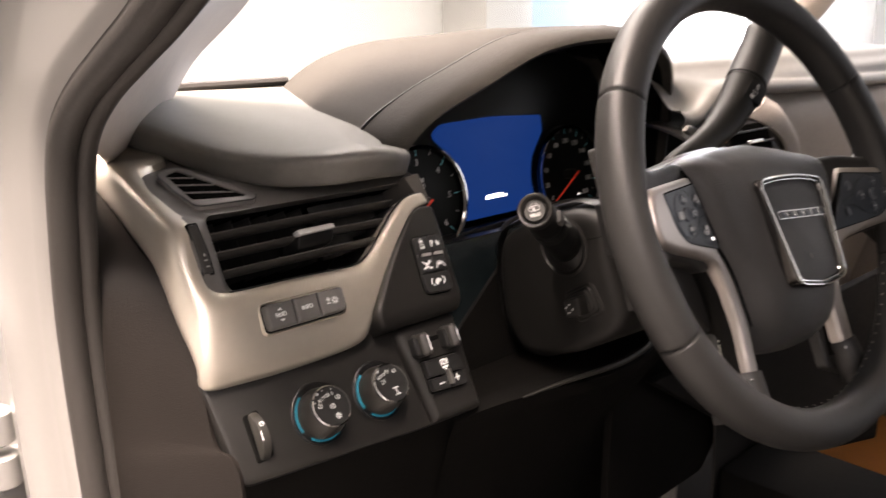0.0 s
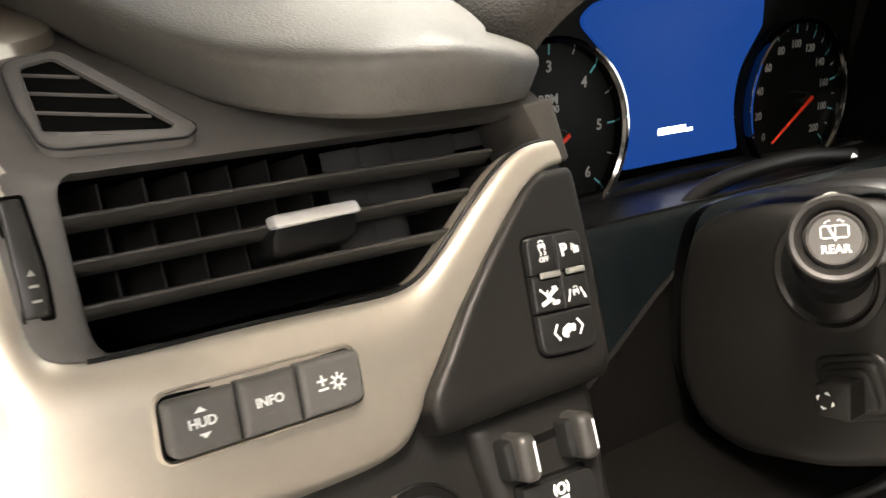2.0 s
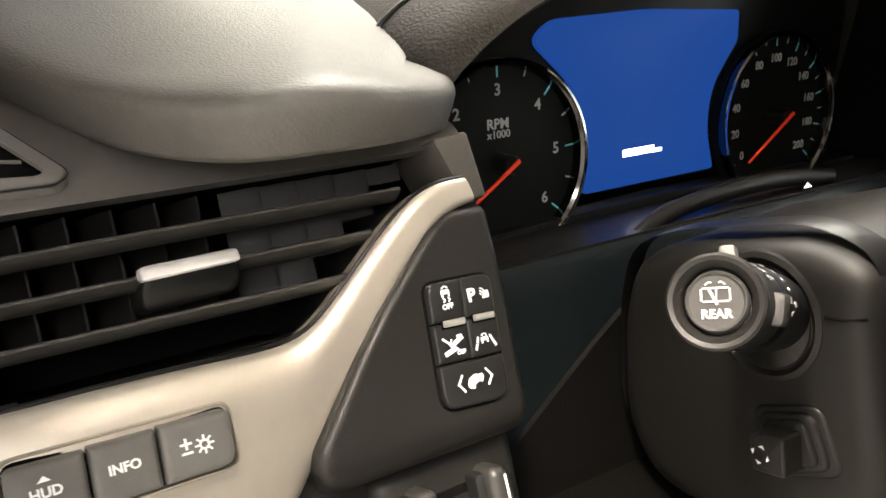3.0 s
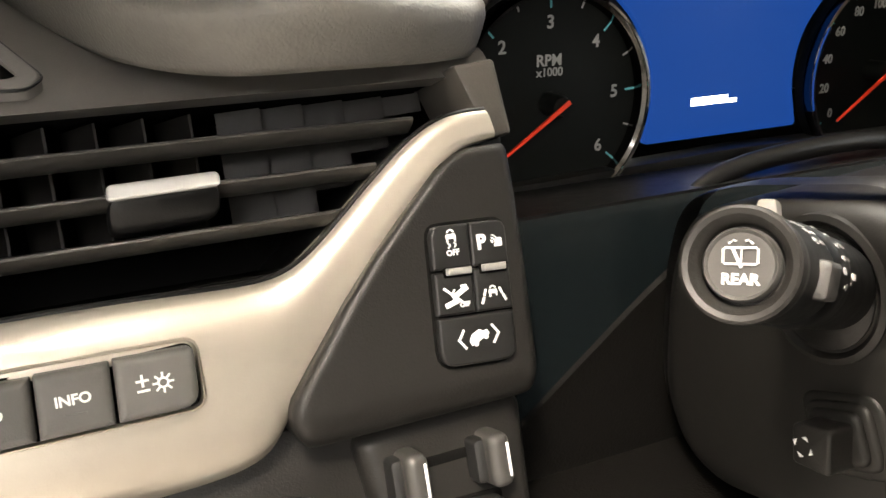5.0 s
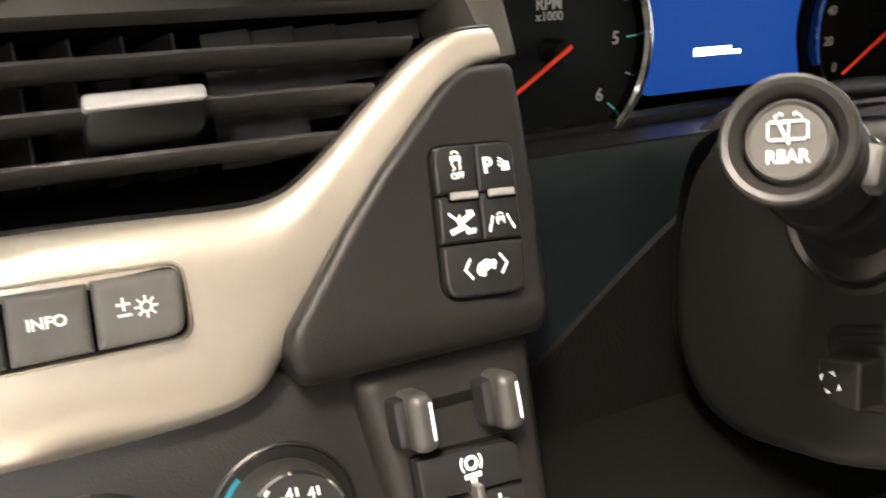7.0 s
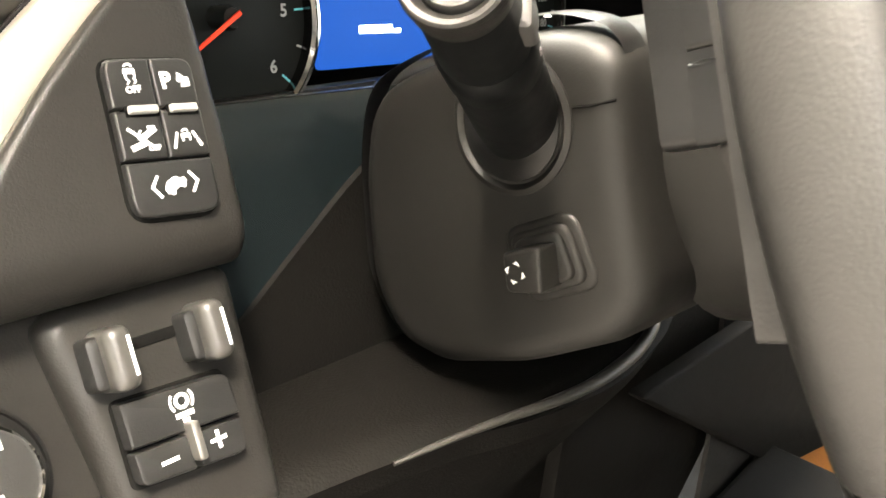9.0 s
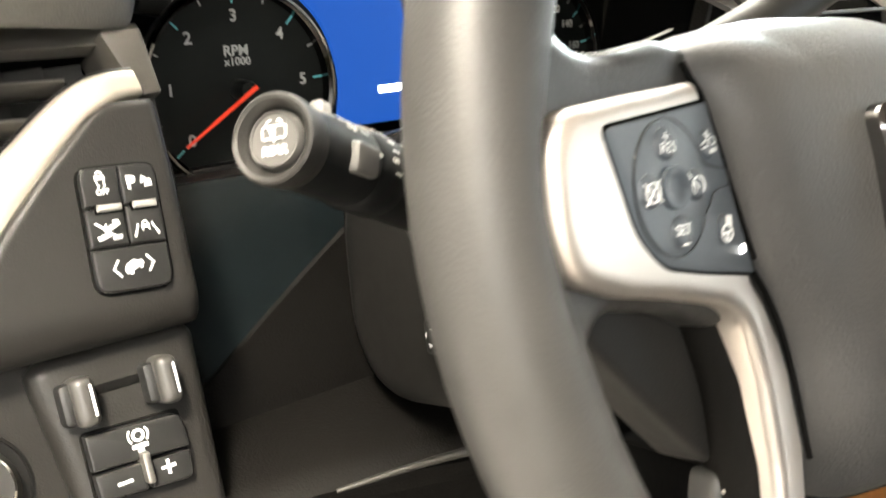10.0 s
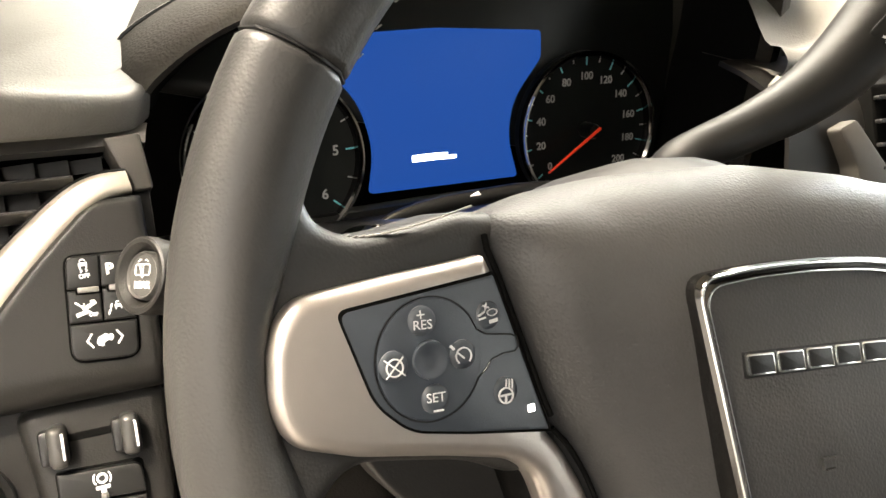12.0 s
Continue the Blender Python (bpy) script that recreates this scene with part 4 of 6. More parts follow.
for key, a0, a1 in (("tl", 0.15, 0.47), ("tr", 0.62, 0.93)):
    corner = [at_pod(a0, 0.645), at_pod(a1, 0.645), at_pod(a1, 0.695), at_pod(a0, 0.695)]
    part("ridge", slab(rounded(corner, 0.0005), 0.015, 0.0300, 0.0009), RIDGE, switches[key], m=PANEL)
    corner = [at_pod(a0 - 0.03, 0.628), at_pod(a1 + 0.03, 0.628), at_pod(a1 + 0.03, 0.70), at_pod(a0 - 0.03, 0.70)]
    part("ridge_slot", slab(rounded(corner, 0.0005), 0.015, 0.0276, 0.0001), VOID, switches[key], m=PANEL)
for key, a0, a1 in (("tl", 0.04, 0.46), ("tr", 0.53, 0.93)):
    part("edge_light", slab(rounded([at_pod(a0, 0.975), at_pod(a1, 0.975), at_pod(a1, 0.992), at_pod(a0, 0.992)], 0.0003), 0.015, 0.0272, 0.0004), BUTTONL, switches[key], m=PANEL)
Z0 = 0.02745
def car_front(cx, cy, r, z):
    """A small car seen from the front: roof, windscreen gap, body and wheels."""
    roof = ring(cx, cy + 0.55 * r, 0.62 * r, 0.26 * r, z, start=15, end=165, n=10)
    body = slab(rounded([(cx - r, cy - 0.35 * r), (cx + r, cy - 0.35 * r), (cx + 0.9 * r, cy + 0.5 * r), (cx - 0.9 * r, cy + 0.5 * r)], 0.25 * r), z, z + 0.0003, 0.0001)
    feet = bars([(cx - 0.7 * r, cy - 0.75 * r, cx - 0.7 * r, cy - 0.4 * r, 0.32 * r), (cx + 0.7 * r, cy - 0.75 * r, cx + 0.7 * r, cy - 0.4 * r, 0.32 * r)], z)
    return join(roof, body, feet)


p = at_pod(0.26, 0.885)
skid = [(p.x + d + 0.0006 * k, p.y - 0.0008 - 0.0009 * k, p.x + d - 0.0006 * k + 0.0006, p.y - 0.0014 - 0.0009 * k, 0.0005) for d in (-0.0014, 0.0010) for k in (0, 1)]
part("icon", join(car_front(p.x, p.y + 0.0016, 0.0022, Z0), bars(skid, Z0), text("OFF", 0.0030, p.x, p.y - 0.0044, Z0, bold=0.00012)), PRINT, switches["tl"], m=PANEL, kind="stuff")
p = at_pod(0.74, 0.855)
waves = join(*[ring(p.x + 0.0008, p.y - 0.0012, 0.0012 + 0.0011 * k, 0.0005, Z0, start=10, end=75, n=6) for k in range(3)])
tail = slab(rounded([(p.x + 0.0022, p.y - 0.0026), (p.x + 0.0058, p.y - 0.0026), (p.x + 0.0058, p.y + 0.0006), (p.x + 0.0036, p.y + 0.0006)], 0.0006), Z0, Z0 + 0.0003, 0.0001)
part("icon", join(text("P", 0.0076, p.x - 0.0028, p.y - 0.0002, Z0, bold=0.0003), waves, tail), PRINT, switches["tr"], m=PANEL, kind="stuff")
p = at_pod(0.26, 0.49)
crash = bars([(p.x - 0.0044, p.y + 0.0036, p.x + 0.0034, p.y - 0.0036, 0.0009), (p.x - 0.0008, p.y + 0.0002, p.x + 0.0040, p.y + 0.0026, 0.0019), (p.x + 0.0026, p.y + 0.0036, p.x + 0.0042, p.y + 0.0036, 0.0009), (p.x - 0.0040, p.y - 0.0026, p.x - 0.0004, p.y - 0.0016, 0.0019), (p.x - 0.0016, p.y + 0.0012, p.x - 0.0006, p.y + 0.0026, 0.0006)], Z0)
part("icon", join(crash, text("OFF", 0.0024, p.x + 0.0030, p.y - 0.0034, Z0, bold=0.0001)), PRINT, switches["ml"], m=PANEL, kind="stuff")
p = at_pod(0.74, 0.485)
lanes = bars([(p.x - 0.0048, p.y - 0.0030, p.x - 0.0041, p.y - 0.0014, 0.0010), (p.x - 0.0036, p.y - 0.0002, p.x - 0.0030, p.y + 0.0014, 0.0009), (p.x + 0.0050, p.y - 0.0032, p.x + 0.0043, p.y - 0.0016, 0.0010), (p.x + 0.0037, p.y - 0.0004, p.x + 0.0031, p.y + 0.0012, 0.0009)], Z0)
part("icon", join(lanes, car_front(p.x + 0.0001, p.y + 0.0004, 0.0019, Z0)), PRINT, switches["mr"], m=PANEL, kind="stuff")
p = at_pod(0.50, 0.19)
chevrons = bars([(p.x + s * 0.0060, p.y + 0.0032, p.x + s * 0.0083, p.y, 0.0009) for s in (-1, 1)] + [(p.x + s * 0.0083, p.y, p.x + s * 0.0060, p.y - 0.0032, 0.0009) for s in (-1, 1)], Z0)
side_car = join(slab(rounded([(-0.0042, -0.0015), (0.0042, -0.0015), (0.0042, 0.0004), (0.0026, 0.0008), (0.0014, 0.0023), (-0.0022, 0.0023), (-0.0042, 0.0006)], 0.0004), 0, 0.0003, 0.0001), *[moved(lathe([(0.0009, 0), (0.0009, 0.0003)], 12), Matrix.Translation((x, -0.0017, 0))) for x in (-0.0024, 0.0024)])
part("icon", join(chevrons, moved(side_car, Matrix.Translation((p.x, p.y, Z0)) @ Matrix.Rotation(0.42, 4, "Z"))), PRINT, switches["b"], m=PANEL, kind="stuff")


# ---- rotary knobs on the lower panel ----
def rotary(u, v, label, icons):
    ob = thing("rotary_knob", F(u, v, -0.004), label, "knob", "rotary knobs on the switch panel")
    at, ax = (u, v, 0), (0.0, 0.17, 0.985)
    part("well", lathe([(0.0268, -0.008), (0.0264, -0.0034), (0.0252, -0.0028), (0.0246, -0.0036), (0.0235, -0.0036), (0.0200, -0.0036)], 40, at, cap=False), BLACK, ob, m=PANEL)
    for start, end in ((128, 206), (228, 300)):
        part("light_ring", ring(u, v, 0.0222, 0.0017, -0.0036, 0.0010, start, end, 20), TEAL, ob, "lit teal arc", m=PANEL)
    knob = part("knob_body", lathe([(0.0208, -0.006), (0.0211, -0.002), (0.0209, 0.001), (0.0196, 0.0075), (0.0180, 0.0145), (0.0175, 0.0158)], 48, at, ax), PADSKIN, ob, m=PANEL)
    lean = Matrix.Translation(at) @ Vector((0, 0, 1)).rotation_difference(Vector(ax)).to_matrix().to_4x4()
    part("grip_rib", join(*[moved(box(-0.0007, 0.0007, -0.0006, 0.0006, 0.002, 0.0160, 0.0004), lean @ Matrix.Rotation(6.283185 * k / 30, 4, "Z") @ Matrix.Translation((0.0190, 0, 0)) @ Matrix.Rotation(-0.15, 4, "Y")) for k in range(30)]), PADSKIN, knob, m=PANEL)
    part("chrome_collar", lathe([(0.0172, 0.0152), (0.0176, 0.0162), (0.0173, 0.0180), (0.0163, 0.0188), (0.0157, 0.0170)], 48, at, ax, cap=False), CHROME, knob, m=PANEL)
    part("knob_face", lathe([(0.0161, 0.0160), (0.0159, 0.0176), (0.0100, 0.0178)], 40, at, ax), BUTTON, knob, m=PANEL)
    part("icon", moved(icons, lean), SOFTPRINT, knob, m=PANEL)
    return ob


ZK = 0.0177
W = 0.0007
lamp_icon = join(ring(0.0086, 0.0052, 0.0017, W, ZK, start=-90, end=90, n=10), bars([(0.0086, 0.0036, 0.0086, 0.0068, W)] + [(0.0060, 0.0040 + 0.0012 * k, 0.0076, 0.0040 + 0.0012 * k, 0.0005) for k in range(3)], ZK))
side_icon = join(*[bars([(c - s * 0.0004, 0.0094, c + s * 0.0012, 0.0094, W), (c - s * 0.0004, 0.0102, c + s * 0.0010, 0.0108, 0.0005), (c - s * 0.0004, 0.0086, c + s * 0.0010, 0.0080, 0.0005)], ZK) for c, s in ((0.0012, -1), (0.0042, 1))])
power_icon = join(ring(-0.0098, 0.0028, 0.0017, W, ZK, start=120, end=420, n=14), bars([(-0.0098, 0.0030, -0.0098, 0.0048, W)], ZK))
fog_icon = join(ring(0.0012, -0.0004, 0.0018, W, ZK, start=-90, end=90, n=10), bars([(0.0012, -0.0022, 0.0012, 0.0014, W), (-0.0016, -0.0020, -0.0010, 0.0012, 0.0005), (-0.0002, -0.0020, 0.0002, 0.0012, 0.0005)], ZK))
rotary(-0.1540, -0.0460, "round dark headlight knob with a chrome collar", join(text("AUTO", 0.0040, -0.0046, 0.0078, ZK, 18, bold=0.0001), lamp_icon, side_icon, power_icon, fog_icon, hex_star(0.0026, -0.0092, 0.0012, ZK), bars([(-0.0086, 0.0122, -0.0080, 0.0128, 0.0014), (-0.0132, 0.0062, -0.0128, 0.0066, 0.0008), (-0.0030, 0.0140, -0.0028, 0.0144, 0.0008), (0.0050, 0.0130, 0.0052, 0.0134, 0.0008)], ZK)))
axle_icon = bars([(0.0020, -0.0050, 0.0020, -0.0108, 0.0009), (-0.0004, -0.0050, 0.0044, -0.0050, 0.0012), (-0.0004, -0.0108, 0.0044, -0.0108, 0.0012)], ZK)
arrows = bars([(-0.0056, 0.0022, -0.0056, 0.0044, 0.0010), (0.0014, 0.0094, 0.0014, 0.0114, 0.0010), (0.0084, 0.0080, 0.0084, 0.0100, 0.0010)], ZK)
rotary(-0.0920, -0.0455, "round dark drive selector knob with a chrome collar", join(text("2", 0.0052, -0.0082, 0.0026, ZK, bold=0.0001), text("AUTO", 0.0034, -0.0070, 0.0078, ZK, 15, bold=0.0001), text("4", 0.0052, -0.0012, 0.0102, ZK, bold=0.0001), text("4", 0.0052, 0.0060, 0.0086, ZK, bold=0.0001), arrows, axle_icon, bars([(-0.0086, 0.0122, -0.0080, 0.0128, 0.0014)], ZK)))

# ---- level thumbwheel ----
thumb = thing("level_thumbwheel", F(-0.213, -0.06, -0.004), "ribbed grey thumbwheel in a slot", "thumbwheel")
part("slot", slab(rounded([(-0.2185, -0.0660), (-0.2030, -0.0635), (-0.2055, -0.0258), (-0.2195, -0.0280)], 0.003), -0.02, -0.0030, 0.001), VOID, thumb, m=PANEL)
part("thumb_disc", lathe([(0.0185, -0.0045), (0.0205, -0.0035), (0.0210, 0.0), (0.0205, 0.0035), (0.0185, 0.0045)], 40, (-0.2110, -0.0460, -0.0125), (1, 0, 0)), PADSKIN, thumb, m=PANEL)
part("mark", join(ring(-0.2108, -0.0372, 0.0016, 0.0006, 0.0066, 0.0006), bars([(-0.2108, -0.0372, -0.2100, -0.0364, 0.0005), (-0.2140, -0.0425, -0.2140, -0.0490, 0.0006)], 0.0078, 0.0006)), PRINT, thumb, m=PANEL)


# ---- two paddle switches in a slot ----
def paddle(u, v):
    ob = thing("paddle_switch", F(u, v - 0.012, 0.005), "dark rounded paddle switch with a white line", "switch", "paddle switches on the panel")
    part("paddle_foot", box(u - 0.0078, u + 0.001, v - 0.0095, v + 0.0085, -0.004, 0.0140, 0.0025), BUTTON, ob, m=PANEL)
    part("paddle_cap", slab(rounded([(u - 0.0036, v - 0.0112), (u + 0.0058, v - 0.0112), (u + 0.0058, v + 0.0104), (u - 0.0036, v + 0.0104)], 0.0044, 6), 0.0045, 0.0205, 0.0042, 6), PADDLESKIN, ob, m=PANEL, sharp=75)
    part("white_face_line", box(u + 0.0031, u + 0.0043, v - 0.0070, v + 0.0064, 0.0186, 0.0203, 0.0001), PRINT, ob, m=PANEL)


paddle(-0.0445, -0.0205)
paddle(-0.0098, -0.0212)
part("paddle_slot", box(-0.0400, -0.0170, -0.0205, -0.0165, 0.003, 0.0056, 0.0003), VOID, dash, m=PANEL)

# ---- trailer brake controller ----
brake = thing("brake_controller", F(-0.025, -0.065, 0.005), "black trailer brake switch with plus and minus switches", "switch panel")
part("well", slab(rounded([(-0.0472, -0.0650), (-0.0055, -0.0685), (-0.0045, -0.0362), (-0.0472, -0.0342)], 0.003), 0.0, 0.0055, 0.0004), VOID, brake, m=PANEL)
key = part("apply_key", slab(rounded([(-0.0462, -0.0510), (-0.0050, -0.0532), (-0.0055, -0.0378, 0.005), (-0.0462, -0.0354)], 0.0008), 0.001, 0.0115, 0.0012), BUTTON, brake, m=PANEL)
part("icon", join(ring(-0.0255, -0.0415, 0.0022, 0.0012, 0.0114), ring(-0.0255, -0.0415, 0.0042, 0.0008, 0.0114, start=-40, end=40, n=8), ring(-0.0255, -0.0415, 0.0042, 0.0008, 0.0114, start=140, end=220, n=8), bars([(-0.0280, -0.0462, -0.0230, -0.0462, 0.0018), (-0.0262, -0.0482, -0.0248, -0.0482, 0.0012)], 0.0114)), PRINT, key, m=PANEL)
key = part("minus_key", slab(rounded([(-0.0458, -0.0638, 0.003), (-0.0262, -0.0655), (-0.0258, -0.0534), (-0.0460, -0.0524)], 0.0008), 0.001, 0.0115, 0.0012), BUTTON, brake, m=PANEL)
part("icon", bars([(-0.0374, -0.0591, -0.0324, -0.0591, 0.0013)], 0.0114), PRINT, key, m=PANEL)
key = part("plus_key", slab(rounded([(-0.0244, -0.0657), (-0.0064, -0.0672, 0.004), (-0.0054, -0.0546), (-0.0242, -0.0536)], 0.0008), 0.001, 0.0115, 0.0012), BUTTON, brake, m=PANEL)
part("icon", bars([(-0.0187, -0.0588, -0.0137, -0.0588, 0.0013), (-0.0162, -0.0613, -0.0162, -0.0563, 0.0013)], 0.0114), PRINT, key, m=PANEL)
part("gain_lever", slab(rounded([(-0.0270, -0.0625), (-0.0235, -0.0627), (-0.0235, -0.0490), (-0.0270, -0.0488)], 0.0012), 0.002, 0.0165, 0.0012), GUNMETAL, brake, m=PANEL)

# ---- steering column ----
column = thing("steering_column", (0.22, 0.1, 1.05), "dark plastic steering column shroud", "steering column")
SHROUD = [(0.150, 1.180, 0.03), (0.152, 1.142), (0.141, 1.084, 0.02), (0.118, 1.060, 0.02), (0.090, 1.058, 0.02), (0.040, 1.080), (-0.003, 1.109, 0.02), (-0.014, 1.133, 0.02), (0.004, 1.180), (0.018, 1.226, 0.015), (0.050, 1.228, 0.02), (0.120, 1.200, 0.03)]
out = rounded(SHROUD, 0.012, 5)
c = sum(out, Vector((0, 0))) / len(out)
rows = []
for x, k in ((0.116, 0.80), (0.1165, 0.86), (0.1185, 0.93), (0.1235, 0.975), (0.132, 1.0), (0.22, 1.06), (0.308, 1.0), (0.3165, 0.975), (0.3215, 0.93), (0.3235, 0.86), (0.324, 0.80)):
    rows.append([(x, c.x + (q.x - c.x) * k, c.y + (q.y - c.y) * k) for q in out])
part("shroud", loft(rows, True, True), SHROUD_SKIN, column, sharp=50)
part("shroud_joint", tube([(0.1158, 0.0333, 1.1985), (0.1162, 0.0250, 1.2010), (0.1185, 0.0170, 1.2045)], 0.0007, 6), VOID, column)
rows = []
for x, k in ((0.126, 1.02), (0.130, 1.035), (0.14, 1.04)):
    rows.append([(x, c.x + (q.x - c.x) * k + 0.006, c.y + (q.y - c.y) * k + 0.002) for q in out])
part("shroud_gasket", loft(rows, True), BLACK, column)
part("column_neck", lathe([(0.082, -0.125), (0.086, -0.075), (0.084, -0.05), (0.078, -0.035)], 40, (0.004, -0.012, 0)), SHROUD_SKIN, column, m=WHEEL)

part("position_mark", slab([(-0.0036, -0.0014), (0.0036, -0.0014), (0.0030, 0.0018)], 0.0, 0.0005, 0.0001, 1), PRINT, column, "white triangle mark", m=frame_of((0.195, 0.106, 1.2215), (0, 0.9, 0.42), (0, -0.42, 0.9)))

# stalk socket and tilt switch on the shroud's left face
LEFT = Matrix(((0, 0, -1, 0.1165), (-1, 0, 0, 0.0), (0, 1, 0, 0), (0, 0, 0, 1)))
part("stalk_socket", lathe([(0.0305, -0.004), (0.0300, 0.0012), (0.0275, 0.0022), (0.0255, 0.0008), (0.0240, -0.003)], 40, (-0.062, 1.186, 0)), SHROUD_SKIN, column, "round collar of the stalk", m=LEFT)
part("socket_boot", lathe([(0.0250, -0.004), (0.0240, 0.001), (0.0175, 0.004)], 36, (-0.062, 1.186, 0)), BLACK, column, m=LEFT)
BOOT = [(-0.0600, 1.1400), (-0.0400, 1.1120), (-0.0070, 1.1320), (-0.0260, 1.1600)]
boot = [slab(rounded([(-0.0345 + (x + 0.0345) * k, 1.136 + (y - 1.136) * k) for x, y in BOOT], 0.009 * k, 5), -0.004, z, 0.0022, 3) for k, z in ((1.0, 0.0020), (0.80, 0.0045), (0.64, 0.0070))]
part("tilt_boot", join(*boot), SHROUD_SKIN, column, "stepped rubber boot", m=LEFT, sharp=60)
tilt = part("tilt_switch", slab(rounded([(-0.0455, 1.1385), (-0.0405, 1.1225), (-0.0235, 1.1280), (-0.0285, 1.1465)], 0.0026, 4), 0.0, 0.0190, 0.0017, 4), DASH, column, "small four-way switch", m=LEFT)
cx, cy = -0.0375, 1.1325
part("icon", join(*[slab([(cx + 0.0035 * math.cos(a) - 0.0016 * math.sin(a), cy + 0.0035 * math.sin(a) + 0.0016 * math.cos(a)), (cx + 0.0035 * math.cos(a) + 0.0016 * math.sin(a), cy + 0.0035 * math.sin(a) - 0.0016 * math.cos(a)), (cx + 0.0050 * math.cos(a), cy + 0.0050 * math.sin(a))], 0.0189, 0.0193, 0.00005, 1) for a in (0, 1.5708, 3.1416, 4.7124)]), PRINT, tilt, m=LEFT)

# ---- wiper stalk ----
stalk = thing("wiper_stalk", (0.12, 0.058, 1.186), "black wiper stalk with a round end button", "control stalk")
tip, root = Vector((0, 0, 1.25)), Vector((0.122, 0.062, 1.186))
axis = (tip - root).normalized()
length = (tip - root).length
side = Vector((0, 0, 1)).cross(axis).normalized()
STALK = Matrix.Identity(4)
for i, q in enumerate((side, axis.cross(side), axis, tip)):
    STALK.col[i][:3] = q
STALK = STALK @ Matrix.Rotation(0.30, 4, "Z") @ Matrix.Diagonal((0.87, 0.87, 1, 1))
part("stalk_arm", lathe([(0.0196, -length), (0.0196, -length * 0.85), (0.0187, -length * 0.62), (0.0170, -length * 0.34), (0.0160, -0.022), (0.0158, -0.008)], 40), STALKSKIN, stalk, m=STALK)
part("turn_sleeve", lathe([(0.0172, -0.071), (0.0186, -0.069), (0.0182, -0.050), (0.0168, -0.048)], 40), STALKSKIN, stalk, m=STALK)
part("end_collar", lathe([(0.0155, -0.0115), (0.0164, -0.0105), (0.0171, -0.003), (0.0167, 0.0002), (0.0158, 0.0008), (0.0142, 0.0004), (0.0126, -0.0016), (0.0119, -0.0022), (0.0114, -0.005)], 48), DASH, stalk, m=STALK)
end = part("end_button", join(lathe([(0.0108, -0.006), (0.0107, -0.0018), (0.0100, -0.0008), (0.0093, -0.0012), (0.0091, -0.0016)], 44)), ENDSKIN, stalk, "round grey end button", m=STALK)
ZS = -0.0013
part("icon", moved(join(text("REAR", 0.0050, 0, -0.0048, ZS, bold=0.00015), bars([(-0.0046, 0.0002, 0.0046, 0.0002, 0.0007), (-0.0054, 0.0008, -0.0054, 0.0048, 0.0007), (0.0054, 0.0008, 0.0054, 0.0048, 0.0007), (-0.0046, 0.0054, 0.0046, 0.0054, 0.0007), (0.0002, -0.0006, -0.0022, 0.0046, 0.0010), (0.0002, 0.0012, 0.0004, 0.0052, 0.0005), (-0.0036, 0.0068, -0.0030, 0.0073, 0.0006), (-0.0022, 0.0078, -0.0016, 0.0076, 0.0006), (0.0016, 0.0076, 0.0022, 0.0078, 0.0006), (0.0030, 0.0073, 0.0036, 0.0068, 0.0006)], ZS)), Matrix.Diagonal((0.88, 0.88, 1, 1))), ENDPRINT, end, m=STALK)
part("top_tab", slab(rounded([(-0.004, 0.012), (0.004, 0.012), (0.0028, 0.0225), (-0.0028, 0.0225)], 0.0015), -0.034, -0.028, 0.0008), SURROUND, stalk, m=STALK)
part("side_tab", moved(box(0.012, 0.0195, -0.0062, 0.0062, -0.041, -0.026, 0.0022), Matrix.Rotation(-0.15, 4, "Z")), ENDSKIN, stalk, "grey side slider", m=STALK)


def round_stalk(bm, a, z, r):
    """Print laid on the stalk at the angle a, reading along it."""
    return moved(bm, Matrix.Rotation(a, 4, "Z") @ Matrix.Translation((r, 0, z)) @ Matrix.Rotation(1.5708, 4, "Y"))


marks = [round_stalk(text("OFF", 0.0036, 0, 0, 0), 0.10, -0.058, 0.0185), round_stalk(text("AUTO", 0.0036, 0, 0, 0), 0.05, -0.080, 0.0181)]
for a in (0.62, 0.86, 1.10, 1.34):
    marks.append(round_stalk(bars([(-0.0030, 0.0, -0.0010, 0.0, 0.0012), (0.0004, 0.0004, 0.0030, 0.0004, 0.0009), (0.0004, -0.0010, 0.0022, -0.0010, 0.0006)], 0, 0.0003), a, -0.031, 0.0168))
    marks.append(round_stalk(bars([(-0.0020, 0.0, 0.0000, 0.0, 0.0010), (0.0010, 0.0, 0.0024, 0.0, 0.0012)], 0, 0.0003), a, -0.040, 0.0170))
for a in (0.36, 0.62, 0.88, 1.14, -0.18):
    marks.append(round_stalk(bars([(-0.0022, 0.0, 0.0006, 0.0, 0.0011), (0.0014, -0.0006, 0.0030, 0.0006, 0.0007)], 0, 0.0003), a, -0.060, 0.0185))
marks.append(round_stalk(slab([(-0.0012, -0.0014), (0.0016, 0.0), (-0.0012, 0.0014)], 0, 0.0003, 0.0001, 1), 0.12, -0.0475, 0.0171))
marks.append(round_stalk(text("FRONT", 0.0036, 0, 0, 0), 0.75, -0.080, 0.0181))
part("print_mark", join(*marks), DIALPRINT, stalk, "pale printed marks", m=STALK, kind="stuff")
part("pointer_bar", round_stalk(box(-0.0016, 0.0016, -0.005, 0.005, -0.001, 0.0006, 0.0005), 0.15, -0.0720, 0.0176), BUTTONL, stalk, m=STALK)

